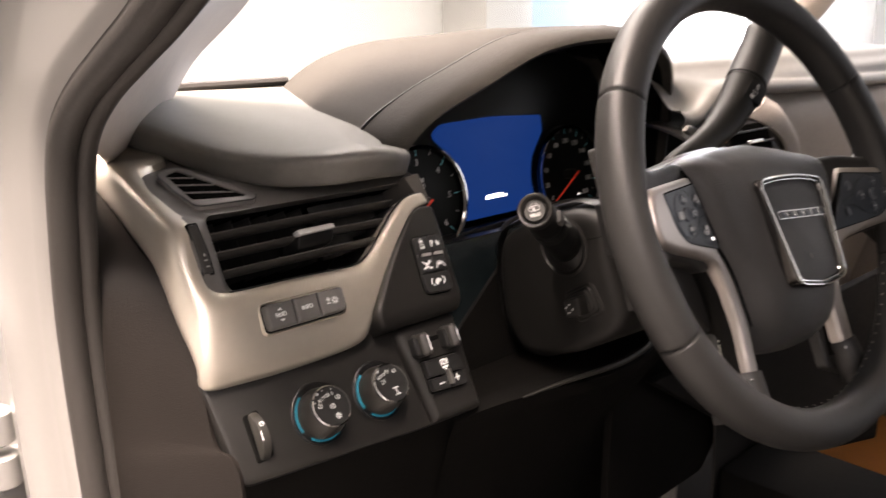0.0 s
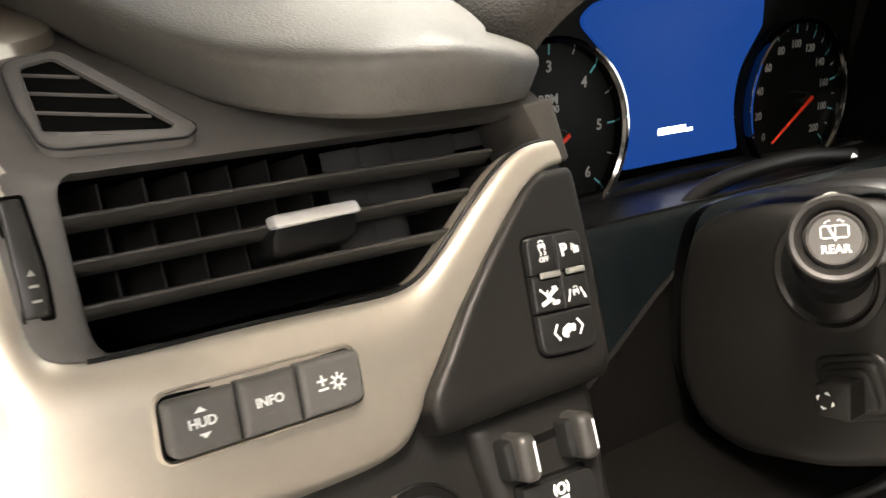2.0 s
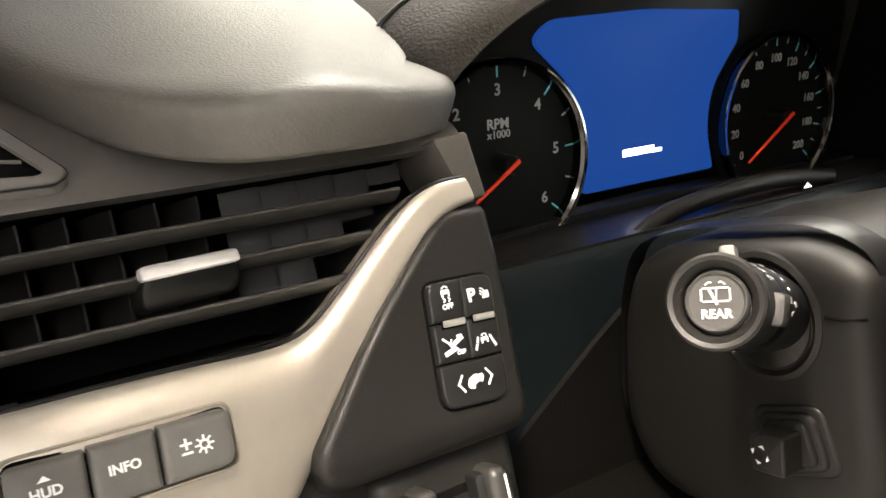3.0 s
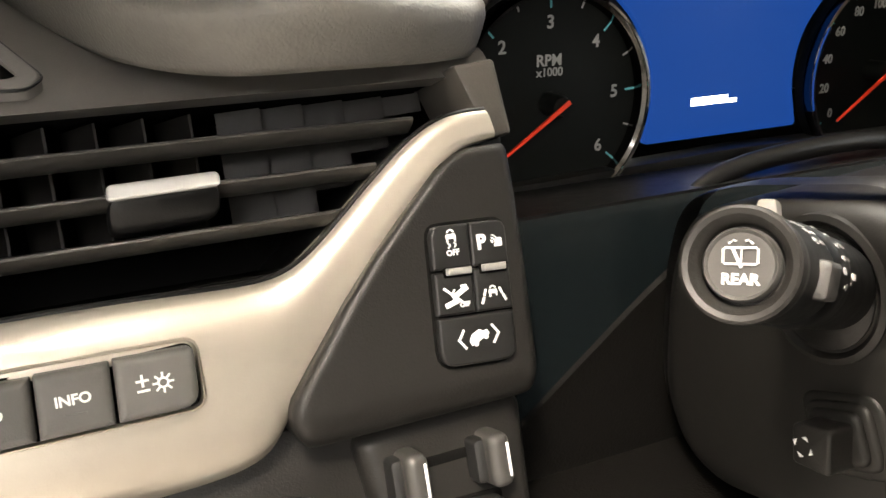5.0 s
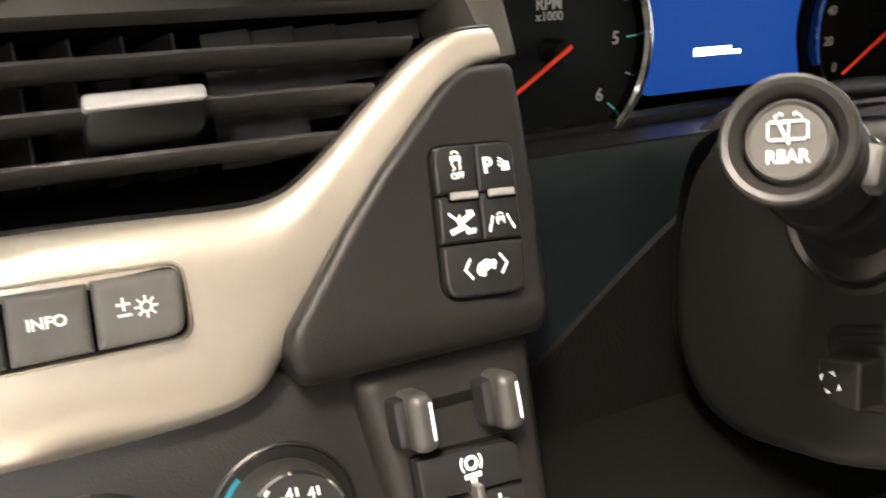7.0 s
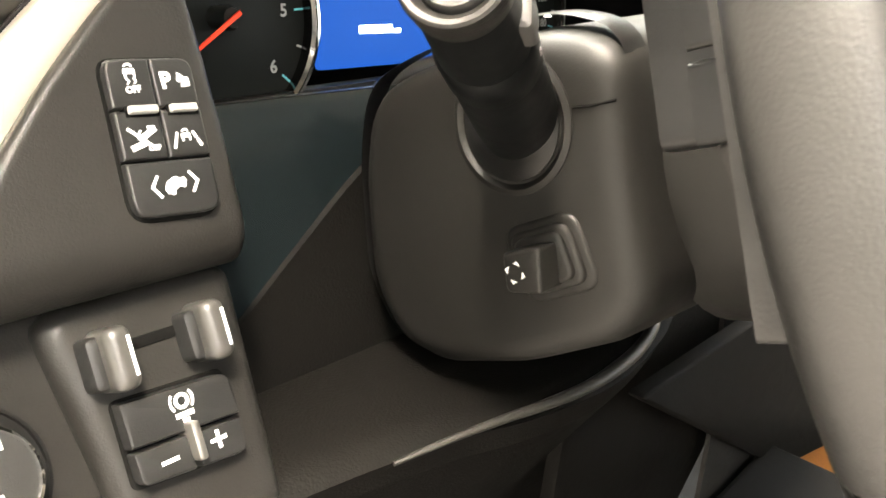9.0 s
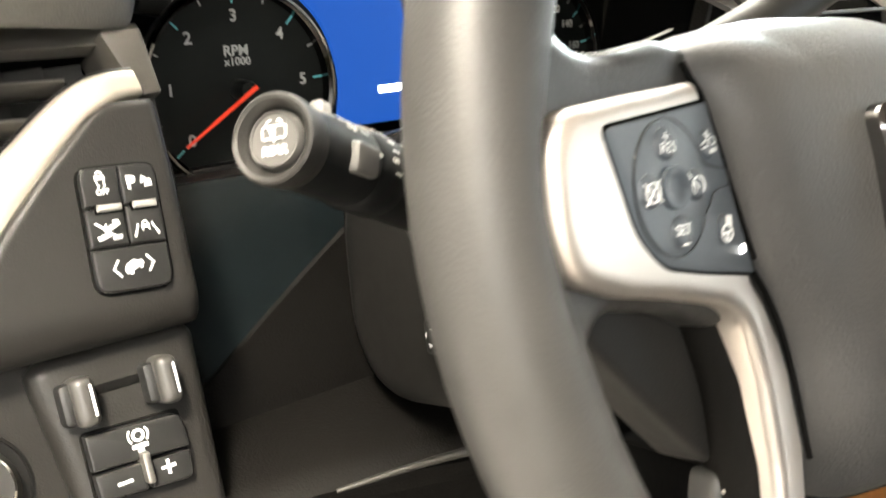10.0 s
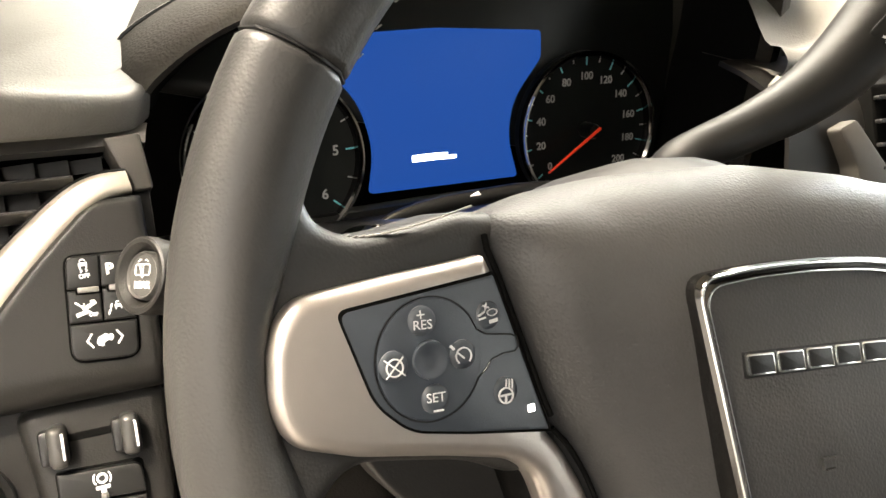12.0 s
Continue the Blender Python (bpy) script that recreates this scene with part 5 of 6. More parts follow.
# ---- gear lever on the column's right ----
gear = thing("gear_lever", (0.265, 0.055, 1.243), "dark grey column gear lever with button", "gear lever")
lever = spline([(0.296, 0.062, 1.236), (0.303, 0.058, 1.246), (0.318, 0.055, 1.253), (0.352, 0.055, 1.263), (0.388, 0.055, 1.277), (0.417, 0.055, 1.297), (0.445, 0.055, 1.327)], 5)
girth = [q.x for q in spline([(r, 0, 0) for r in (0.0125, 0.0125, 0.0130, 0.0145, 0.0180, 0.0215, 0.0235)], 5)]
part("lever_arm", tube(lever, girth, 24), SHROUD_SKIN, gear, "moulded dark lever arm")
grip = spline([(0.4445, 0.055, 1.3265), (0.456, 0.055, 1.341), (0.468, 0.055, 1.358), (0.480, 0.054, 1.378), (0.489, 0.053, 1.396), (0.496, 0.052, 1.412)], 4)
part("lever_knob", tube(grip, [0.0243 if k < 14 else 0.0243 - 0.0028 * (k - 13) ** 1.15 for k in range(21)], 24), LEATHER, gear, "leather-clad lever knob")
part("lever_joint", tube([q + (lever[-1] - lever[-2]).normalized() * d for q, d in ((lever[-1], -0.0008), (lever[-1], 0.0008))], 0.0246, 24), VOID, gear)
BTN = Matrix.Translation((0.4285, 0.0362, 1.3170)) @ (Vector((0, 0, 1)).rotation_difference(Vector((-0.42, -0.85, 0.30)))).to_matrix().to_4x4() @ Matrix.Rotation(0.55, 4, "Z")
b = part("lever_button", slab(rounded([(-0.013, -0.013), (0.012, -0.014), (0.014, 0.010), (-0.011, 0.013)], 0.004), -0.006, 0.0035, 0.0015), BLACK, gear, "black rocker with plus and minus marks", m=BTN)
part("icon", bars([(-0.0086, 0.0010, -0.0036, 0.0030, 0.0014), (-0.0072, 0.0044, -0.0052, -0.0004, 0.0014), (-0.0006, -0.0034, 0.0014, 0.0030, 0.0006), (0.0046, -0.0014, 0.0090, 0.0004, 0.0014)], 0.0034), PRINT, b, m=BTN)

# ---- instrument cluster ----
cluster = thing("instrument_cluster", (0.25, 0.28, 1.145), "instrument cluster with two round dials and blue screen", "instrument cluster")
BACK = [(0.262 + (x - 0.262) * 0.965, (z - 1.2) * 0.97 - 0.004) for x, z in HOOD_FRONT]
part("cluster_face", slab(BACK, -0.018, -0.010, 0.002), DIAL, cluster, "flat black cluster face", m=DIALS)
screen_outline = [(0.147, 0.074, 0.01), (0.163, 0.0865, 0.02), (0.25, 0.089), (0.343, 0.084, 0.004), (0.343, 0.062, 0.004), (0.317, 0.03, 0.03), (0.312, 0.0, 0.03), (0.321, -0.0335, 0.004), (0.19, -0.0335, 0.004), (0.196, 0.0, 0.03), (0.185, 0.04, 0.03)]
display = part("display", slab(rounded(screen_outline, 0.01, 6), -0.010, -0.006, 0.0005), SCREEN, cluster, "lit plain blue screen", m=DIALS)
for k in range(6):
    part("digit_bar", bars([(0.229 + 0.0046 * k, -0.0095, 0.2315 + 0.0046 * k, -0.0095, 0.0052)], -0.0062), LIT, display, "white digit shown as a plain bar", m=DIALS)
part("unit_bar", bars([(0.2575, -0.0110, 0.2635, -0.0110, 0.0028)], -0.0062), LIT, display, "white unit shown as a plain bar", m=DIALS)


def gauge(cx, label, marks, needle, small, r):
    """A dial with printed figures, ticks, chrome bezel and red needle."""
    ob = part("gauge", lathe([(0.066, -0.010), (0.066, -0.003), (0.062, -0.0045), (0.03, -0.005)], 64, (cx, 0, 0)), DIAL, cluster, label, m=DIALS)
    part("bezel", lathe([(0.0655, -0.004), (0.0660, 0.004), (0.0645, 0.0052), (0.0620, 0.0030), (0.0612, -0.004)], 72, (cx, 0, 0), cap=False), DCHROME, ob, "chrome bezel", m=DIALS)
    part("bezel_edge", ring(cx, 0, 0.0648, 0.0016, 0.0046, 0.0016, 150, 250, 40), CHROME, ob, m=DIALS)
    part("bezel_edge", ring(cx, 0, 0.0648, 0.0016, 0.0046, 0.0016, -50, 60, 40), CHROME, ob, m=DIALS)
    n = len(marks)
    for k, word in enumerate(marks):
        a = radians(219 - 258 * k / (n - 1))
        part("figure", text(word, small, cx + r * math.cos(a), r * math.sin(a), -0.0040, bold=0.0002), DIALPRINT, ob, m=DIALS)
    ticks, minor = [], []
    for k in range((n - 1) * 2 + 1):
        a = radians(219 - 258 * k / ((n - 1) * 2))
        c, s = math.cos(a), math.sin(a)
        if k % 2:
            minor.append((cx + 0.0575 * c, 0.0575 * s, cx + 0.0602 * c, 0.0602 * s, 0.0011))
        else:
            ticks.append((cx + 0.0548 * c, 0.0548 * s, cx + 0.0604 * c, 0.0604 * s, 0.0012))
    for row in ticks:
        part("tick", bars([row], -0.0042), DIALBLUE, ob, m=DIALS)
    for row in minor:
        part("minor_tick", bars([row], -0.0042), DIALPRINT, ob, m=DIALS)
    a = radians(needle)
    c, s = math.cos(a), math.sin(a)
    tipx, tipy = cx + 0.055 * c, 0.055 * s
    tailx, taily = cx - 0.005 * c, -0.005 * s
    part("needle", slab([(tailx - 0.0013 * s, taily + 0.0013 * c), (tipx - 0.0007 * s, tipy + 0.0007 * c), (tipx + 0.0007 * s, tipy - 0.0007 * c), (tailx + 0.0013 * s, taily - 0.0013 * c)], 0.0115, 0.0130, 0.0003, 1), RED, ob, "red pointer", m=DIALS)
    part("needle_hub", lathe([(0.0068, -0.005), (0.0066, 0.008), (0.0055, 0.0105)], 24, (cx, 0, 0)), DIAL, ob, m=DIALS)
    return ob


tach = gauge(0.1180, "round rev counter", ["0", "1", "2", "3", "4", "5", "6"], 213, 0.0105, 0.0462)
part("caption", join(text("RPM", 0.0092, 0.1175, 0.0247, -0.0040, bold=0.0002), text("x1000", 0.0072, 0.1180, 0.0180, -0.0040, bold=0.0001)), DIALPRINT, tach, m=DIALS)
gauge(0.3865, "round speedometer", [str(20 * k) for k in range(11)], 213, 0.0088, 0.0450)
part("cluster_apron", slab(rounded([(0.02, -0.062), (0.49, -0.062), (0.49, -0.045), (0.26, -0.041), (0.02, -0.047)], 0.003), -0.012, 0.004, 0.002), BLACK, cluster, m=DIALS)

# ---- steering wheel ----
wheel = thing("steering_wheel", WHEEL @ Vector((0.004, 0, -0.03)), "black leather steering wheel with satin metal spokes", "steering wheel")
RC, RR = (0.0, 0.008), 0.2006
RIM = [(-0.0175, 0.004), (-0.0142, 0.0120), (-0.006, 0.0168), (0.005, 0.0170), (0.0135, 0.0125), (0.0178, 0.003), (0.0165, -0.009), (0.0095, -0.0155), (-0.002, -0.0175), (-0.0124, -0.0145), (-0.0170, -0.007)]
YAW, TILT = radians(-4.9), radians(23.2)
side_way, out_way = Vector((math.cos(YAW), math.sin(YAW), 0)), Vector((math.sin(YAW) * math.cos(TILT), -math.cos(YAW) * math.cos(TILT), math.sin(TILT)))
RIM_PLACE = Matrix.Identity(4)
for i, axis in enumerate((side_way, out_way.cross(side_way), out_way, Vector((0.2155, -0.1022, 1.2399)))):
    RIM_PLACE.col[i][:3] = axis
RIM_PLACE = WHEEL.inverted() @ RIM_PLACE @ Matrix.Translation((-RC[0], -RC[1], 0.010))
SEAMS = (148.5, 204.5, 31.5, 335.5)
rows = []
ANGLES = sorted({*[2.5 * k for k in range(144)], *[s + d for s in SEAMS for d in (-1.1, -0.6, -0.25, 0.0, 0.25, 0.6, 1.1)]})
for a in ANGLES:
    gap = min(abs((a - s + 180) % 360 - 180) for s in SEAMS)
    shrink = 1.0 - 0.09 * math.exp(-((gap / 0.35) ** 2))
    bulge = 1.0 + 0.02 * math.exp(-(((a - 176) / 26) ** 2)) + 0.05 * math.exp(-(((a - 4 + 180) % 360 - 180) / 26) ** 2)
    row = []
    for dr, dz in spline([*[(*q, 0) for q in RIM], (*RIM[0], 0)], 3)[:-1] and [(q.x, q.y) for q in spline([*[(*q, 0) for q in RIM], (*RIM[0], 0)], 3)[:-1]]:
        pinch = 1.0 - 0.38 * math.exp(-(((a - 177) / 9) ** 2)) if dr < 0 else 1.0
        r = RR + dr * shrink * bulge * pinch
        row.append(RIM_PLACE @ Vector((RC[0] + r * math.cos(radians(a)), RC[1] + r * math.sin(radians(a)), -0.010 + dz * shrink * bulge)))
    rows.append(row)
rows.append(rows[0])
bm = loft(rows, True)
bmesh.ops.remove_doubles(bm, verts=bm.verts, dist=1e-6)
rim = part("rim", bm, LEATHER, wheel, "smooth black leather rim", m=WHEEL, sharp=70)
for s in SEAMS:
    row = [RIM_PLACE @ Vector((RC[0] + (RR + dr * 0.97) * math.cos(radians(s)), RC[1] + (RR + dr * 0.97) * math.sin(radians(s)), -0.010 + dz * 0.97)) for dr, dz in RIM]
    part("seam", tube(row, 0.0007, 6, closed=True), BLACK, rim, m=WHEEL)
stitches = []
for k in range(90):
    a = radians(56 + 4.0 * k * 0.92)
    deg = (56 + 3.68 * k) % 360
    if 128 < deg < 148 or 32 < deg < 52 or 205 < deg < 335:
        r = RR - 0.0188
        stitches.append((RIM_PLACE @ Vector((RC[0] + r * math.cos(a), RC[1] + r * math.sin(a), -0.016)), deg))
for q in spline([(-0.1640, 0.0598, -0.0115), (-0.1515, 0.0584, -0.0112), (-0.1385, 0.0592, -0.0112), (-0.1255, 0.0612, -0.0114), (-0.1145, 0.0634, -0.0118)], 5):
    stitches.append((q, None))
part("stitch", join(*[moved(box(-0.0013, 0.0013, -0.0003, 0.0003, -0.0006, 0.0006, 0.0002), Matrix.Translation(q) @ Matrix.Rotation(0.15 if deg is None else radians(deg) + 1.25, 4, "Z")) for q, deg in stitches]), STITCH, rim, "pale thread", m=WHEEL, kind="stuff")

# the wheel stands turned a little to the right: its axis of symmetry leans by six degrees
LEAN = radians(6)


def over_axis(x, y):
    """The place that mirrors (x, y) on the wheel's other half."""
    nx, ny = math.cos(LEAN), -math.sin(LEAN)
    d = (x - 0.008) * nx + (y + 0.022) * ny
    return x - 2 * d * nx, y - 2 * d * ny


def mirror(outline):
    return [(*over_axis(*q[:2]), *q[2:]) for q in outline][::-1]


HUB_LEFT = [(-0.045, 0.0690), (-0.083, 0.0665), (-0.1085, 0.0605, 0.012), (-0.1120, 0.049), (-0.1040, 0.018), (-0.0960, -0.013), (-0.0865, -0.034), (-0.0795, -0.050), (-0.0740, -0.090, 0.02), (-0.052, -0.122, 0.02)]
HUB = [*HUB_LEFT, (-0.0034, -0.1300), *mirror(HUB_LEFT), (0.018, 0.0670)]


hub_outline = evenly(rounded(HUB, 0.008, 4))
rows, soft = [], hub_outline
for k, w, turns in ((0.975, -0.050, 0), (0.989, -0.036, 0), (0.987, -0.028, 0), (0.980, -0.0235, 0), (0.965, -0.0185, 1), (0.945, -0.0142, 2), (0.915, -0.0096, 4), (0.88, -0.0053, 6), (0.84, -0.0014, 8), (0.79, 0.0024, 10), (0.72, 0.0058, 14), (0.64, 0.0085, 16), (0.54, 0.0103, 20), (0.42, 0.0118, 20), (0.2, 0.013, 20)):
    for _ in range(turns):
        soft = [(soft[i - 1] + q * 2 + soft[(i + 1) % len(soft)]) / 4 for i, q in enumerate(soft)]
    row = []
    for q in soft:
        flank = min(max((abs(q.x - 0.01) - 0.085) / 0.03, 0.0), 1.0) * min(max((k - 0.72) / 0.2, 0.0), 1.0) * (k < 0.988)
        row.append((0.01 + (q.x - 0.01) * k, -0.025 + (q.y + 0.025) * k, w + 0.0075 * flank + 0.004 * max(0, -q.y / 0.1) * min(max((0.95 - k) / 0.1, 0.0), 1.0)))
    rows.append(row)
hub = part("hub_cover", loft(rows, True, True), HUBSKIN, wheel, "grained airbag cover", m=WHEEL, sharp=60)
seam = [(0.01 + (q.x - 0.01) * 0.993, -0.025 + (q.y + 0.025) * 0.993, -0.0075 if q.y < 0.043 else -0.0075 - 0.45 * (q.y - 0.043)) for q in hub_outline if q.x < -0.09 and -0.014 < q.y < 0.0565]
part("seam_gap", tube(sorted(seam, key=lambda q: q[1]), 0.0012, 8), VOID, hub, m=WHEEL)
part("seam_gap", tube(spline([(-0.0945, -0.0180, -0.0085), (-0.0878, -0.0270, -0.0095), (-0.0808, -0.0420, -0.0105), (-0.0765, -0.0600, -0.0112), (-0.0738, -0.0900, -0.0112)], 5), 0.0011, 8), VOID, hub, m=WHEEL)
BADGE = [(-0.0452, 0.0290, 0.009), (-0.018, 0.0294), (0.0131, 0.0274), (0.043, 0.0234), (0.0706, 0.0168, 0.009), (0.0458, -0.0771, 0.008), (0.0022, -0.0775), (-0.0405, -0.0680, 0.008)]


def tilted(x, y):
    return 0.0108 - 0.13 * (y - 0.025) * 0.78


def grow(outline, d, c=(0.0085, -0.023)):
    return [(c[0] + (q[0] - c[0]) * (1 + d / 0.05), c[1] + (q[1] - c[1]) * (1 + d / 0.05), *q[2:]) for q in outline]


outer, inn = rounded(BADGE, 0.01, 6), rounded(grow(BADGE, -0.0055), 0.008, 6)
frame_rows = [[(*q, -0.006) for q in outer], [(*q, 0.0035) for q in outer], [(*(q.lerp(p, 0.25)), 0.0055) for q, p in zip(outer, inn)], [(*(q.lerp(p, 0.6)), 0.0030) for q, p in zip(outer, inn)], [(*(q.lerp(p, 0.85)), 0.0038) for q, p in zip(outer, inn)], [(*p, 0.0010) for p in inn], [(*p, -0.006) for p in inn]]
badge = part("badge_frame", loft([[(x, y, z + tilted(x, y)) for x, y, z in row] for row in frame_rows], True), DCHROME, hub, "dark chrome frame", m=WHEEL, sharp=30)
for row, r in ((frame_rows[2], 0.0007), (frame_rows[4], 0.0005)):
    part("bright_edge", tube([(x, y, z + tilted(x, y)) for x, y, z in row], r, 6, closed=True), CHROME, badge, "thin bright chrome line", m=WHEEL)
part("badge_panel", slab(rounded(grow(BADGE, -0.005), 0.008, 6), -0.008, 0.0012, 0.0004, lift=tilted), HUBSKIN, hub, m=WHEEL)
part("emblem_plate", slab(rounded([(-0.0275, -0.0108), (0.0595, -0.0200), (0.0605, -0.0104), (-0.0268, -0.0010)], 0.001), 0.0, 0.0014, 0.0004, lift=tilted), BLACK, hub, "black strip", m=WHEEL)
for k in range(6):
    x, y = -0.0262 + 0.0143 * k, -0.0098 - 0.00153 * k
    block = part("emblem_block", slab(rounded([(x, y), (x + 0.0130, y - 0.0014), (x + 0.0132, y + 0.0064), (x + 0.0004, y + 0.0079)], 0.0010), 0.0, 0.0026, 0.0003, 2, lift=tilted), CHROME, hub, "raised chrome block", m=WHEEL)
    part("block_face", slab(rounded([(x + 0.0009, y + 0.0007), (x + 0.0122, y - 0.0006), (x + 0.0124, y + 0.0057), (x + 0.0012, y + 0.0071)], 0.0006), 0.0020, 0.0030, 0.0002, 2, lift=tilted), BLACK, block, m=WHEEL)
part("airbag_mark", bars([(0.0015, -0.0462, 0.0082, -0.0470, 0.0007), (0.0015, -0.0462, 0.0017, -0.0500, 0.0007), (0.0032, -0.0508, 0.0068, -0.0512, 0.0007)], 0.0190, 0.0018), HUBSKIN, hub, m=WHEEL)


def slope(x, y):
    """The spokes' faces come nearer towards the rim."""
    extra = 0.33 * max(0.0, x - 0.10)
    if x > 0.01:
        x, y = over_axis(x, y)
    return extra - 0.0098 + 0.148 * (-0.105 - x)


SPOKE = [(-0.198, 0.088), (-0.1725, 0.0760, 0.004), (-0.1695, 0.0650, 0.010), (-0.1590, 0.0592, 0.012), (-0.1440, 0.0594), (-0.118, 0.0625), (-0.100, 0.060), (-0.085, -0.028), (-0.105, -0.036, 0.01), (-0.125, -0.024, 0.01), (-0.170, -0.012, 0.02), (-0.186, -0.030, 0.02), (-0.205, -0.045)]
FACE = [(-0.1130, 0.0468, 0.0015), (-0.148, 0.0455), (-0.183, 0.0438, 0.008), (-0.1918, 0.0330, 0.01), (-0.1942, 0.0130, 0.01), (-0.1890, 0.0000, 0.012), (-0.168, -0.0085), (-0.137, -0.0168), (-0.1130, -0.0245, 0.008), (-0.1035, -0.0330, 0.010), (-0.0985, -0.055), (-0.0980, -0.085), (-0.1055, -0.134, 0.005), (-0.0860, -0.136, 0.005), (-0.0760, -0.085), (-0.0785, -0.056), (-0.0822, -0.0435), (-0.0895, -0.0278, 0.006), (-0.0960, -0.0190, 0.004), (-0.1108, 0.0410, 0.001)]
PLATE = [(-0.1695, 0.0372, 0.004), (-0.1120, 0.0400, 0.001), (-0.0964, -0.0176, 0.001), (-0.1280, -0.0102), (-0.1500, -0.0042, 0.006), (-0.1610, 0.0070, 0.006)]
for flip in (False, True):
    f = mirror if flip else (lambda q: q)
    place = over_axis if flip else (lambda x, y: (x, y))
    part("spoke", slab(rounded(f(SPOKE), 0.006, 5), -0.036, -0.004, 0.008, 4, lift=slope), LEATHER, wheel, "leather-clad spoke", m=WHEEL, sharp=60)
    part("spoke_cover", slab(rounded(f(FACE), 0.004, 5), -0.009, 0.004, 0.0058, 6, lift=slope), NICKEL, wheel, "satin metal spoke cover", m=WHEEL, sharp=60)
    plate = part("control_panel", slab(rounded(f(PLATE), 0.003, 5), -0.01, 0.0046, 0.0010, lift=slope), WPAD, wheel, "blue-grey control panel", m=WHEEL)
    part("panel_gap", slab(rounded(f([(-0.134 + (q[0] + 0.134) * 1.025, 0.012 + (q[1] - 0.012) * 1.035, *q[2:]) for q in PLATE]), 0.003, 5), -0.01, 0.0042, 0.0002, lift=slope), VOID, plate, m=WHEEL)
    leg = spline([(*place(x, y), z) for x, y, z in ((-0.098, -0.026, -0.030), (-0.092, -0.060, -0.028), (-0.094, -0.100, -0.026), (-0.097, -0.138, -0.022))], 6)
    web = f([(-0.1060, -0.0860), (-0.0700, -0.0940), (-0.0800, -0.1500), (-0.1280, -0.1600), (-0.1190, -0.1200)])
    part("spoke_web", slab(rounded(web, 0.004), -0.038, -0.026, 0.004, 3), LEATHER, wheel, "leather wrap of the lower spoke", m=WHEEL, sharp=60)
    lace = [(*place(-0.1045 - 0.0016 * k + (0.0050 if (k + row) % 2 else 0.0), -0.0885 - 0.0045 * k), -0.0255) for row in (0, 1) for k in range(9)]
    part("lace", join(tube(lace[:9], 0.0006, 6), tube(lace[9:], 0.0006, 6)), STITCH, wheel, "pale crossed lacing thread", m=WHEEL)
    part("lower_spoke", tube(leg, 0.0125, 12), DARK, wheel, "dark back of the lower spoke", m=WHEEL)
    part("spoke_foot", tube([(*place(x, y), z) for x, y, z in ((-0.0955, -0.125, -0.016), (-0.100, -0.145, -0.014), (-0.106, -0.162, -0.012))], [0.0135, 0.0150, 0.0150], 14), LEATHER, wheel, m=WHEEL)
    part("foot_plate", slab(rounded(f([(-0.1062, -0.1270), (-0.0852, -0.1290), (-0.0848, -0.1352), (-0.1068, -0.1335)]), 0.002), -0.006, 0.0052, 0.0012, lift=slope), CHROME, wheel, "small chrome clasp", m=WHEEL)
    cx, cy = place(-0.1410, 0.0172)
    lying = Matrix.Translation((cx, cy, slope(cx, cy))) @ Matrix.Rotation(0.148 if not flip else -0.44, 4, "Y")
    turn = -1 if flip else 1
    tab_line = [(0.0170, 0.0106), (0.0187, 0.0062), (0.0222, 0.0038), (0.0325, 0.0016), (0.0347, 0.0004), (0.0350, -0.0030), (0.0334, -0.0044), (0.0280, -0.0042), (0.0234, -0.0052), (0.0208, -0.0080), (0.0174, -0.0100)]
    part("pad_groove", moved(ring(0, 0, 0.0200, 0.0005, 0.0046, 0.0004, 32 if not flip else 210, 330 if not flip else 508, 48), lying), BLACK, plate, m=WHEEL)
    part("tab_groove", moved(tube([(turn * x, y, 0.0048) for x, y in tab_line], 0.0003, 6), lying), BLACK, plate, m=WHEEL)
    part("rocker_disc", moved(lathe([(0.0196, -0.001), (0.0194, 0.0004), (0.0187, 0.0006), (0.010, 0.0008)], 48), lying @ Matrix.Translation((0, 0, 0.0046))), WPAD, plate, m=WHEEL)
    for x, y, r, h in ((-0.1410, 0.0172, 0.0058, 0.0016), (-0.1422, 0.0300, 0.0048, 0.0012), (-0.1410, 0.0045, 0.0048, 0.0012), (-0.1541, 0.0180, 0.0048, 0.0012), (-0.1288, 0.0164, 0.0048, 0.0012), (-0.1167, 0.0270, 0.0048, 0.0012), (-0.1135, 0.0004, 0.0048, 0.0012)):
        z = slope(*place(x, y)) + (0.0058 if x < -0.12 else 0.0046)
        profile = [(r, -0.001), (r, h * 0.2), (r * 0.85, h * 0.8), (r * 0.6, h)] if r < 0.005 else [(r * 1.12, -0.001), (r * 1.05, h), (r * 0.9, h * 1.1), (r * 0.55, h * 0.45), (r * 0.2, h * 0.3)]
        part("key", lathe(profile, 28, (*place(x, y), z)), WPAD, plate, m=WHEEL)
    zi = slope(cx, cy) + 0.0070
    if not flip:
        part("icon", join(text("RES", 0.0043, cx - 0.0014, cy + 0.0115, zi, -4), bars([(cx - 0.0028, cy + 0.0149, cx - 0.0006, cy + 0.0148, 0.0005), (cx - 0.0017, cy + 0.0138, cx - 0.0017, cy + 0.0160, 0.0005)], zi - 0.0002), text("SET", 0.0043, cx, cy - 0.0122, zi, -4), bars([(cx - 0.0010, cy - 0.0163, cx + 0.0018, cy - 0.0165, 0.0006)], zi - 0.0003)), SOFTPRINT, plate, m=WHEEL)
        zl, zr = slope(-0.1541, cy) + 0.0070, slope(-0.1288, cy) + 0.0070
        lx, rx, ry = -0.1541, -0.1289, 0.0160
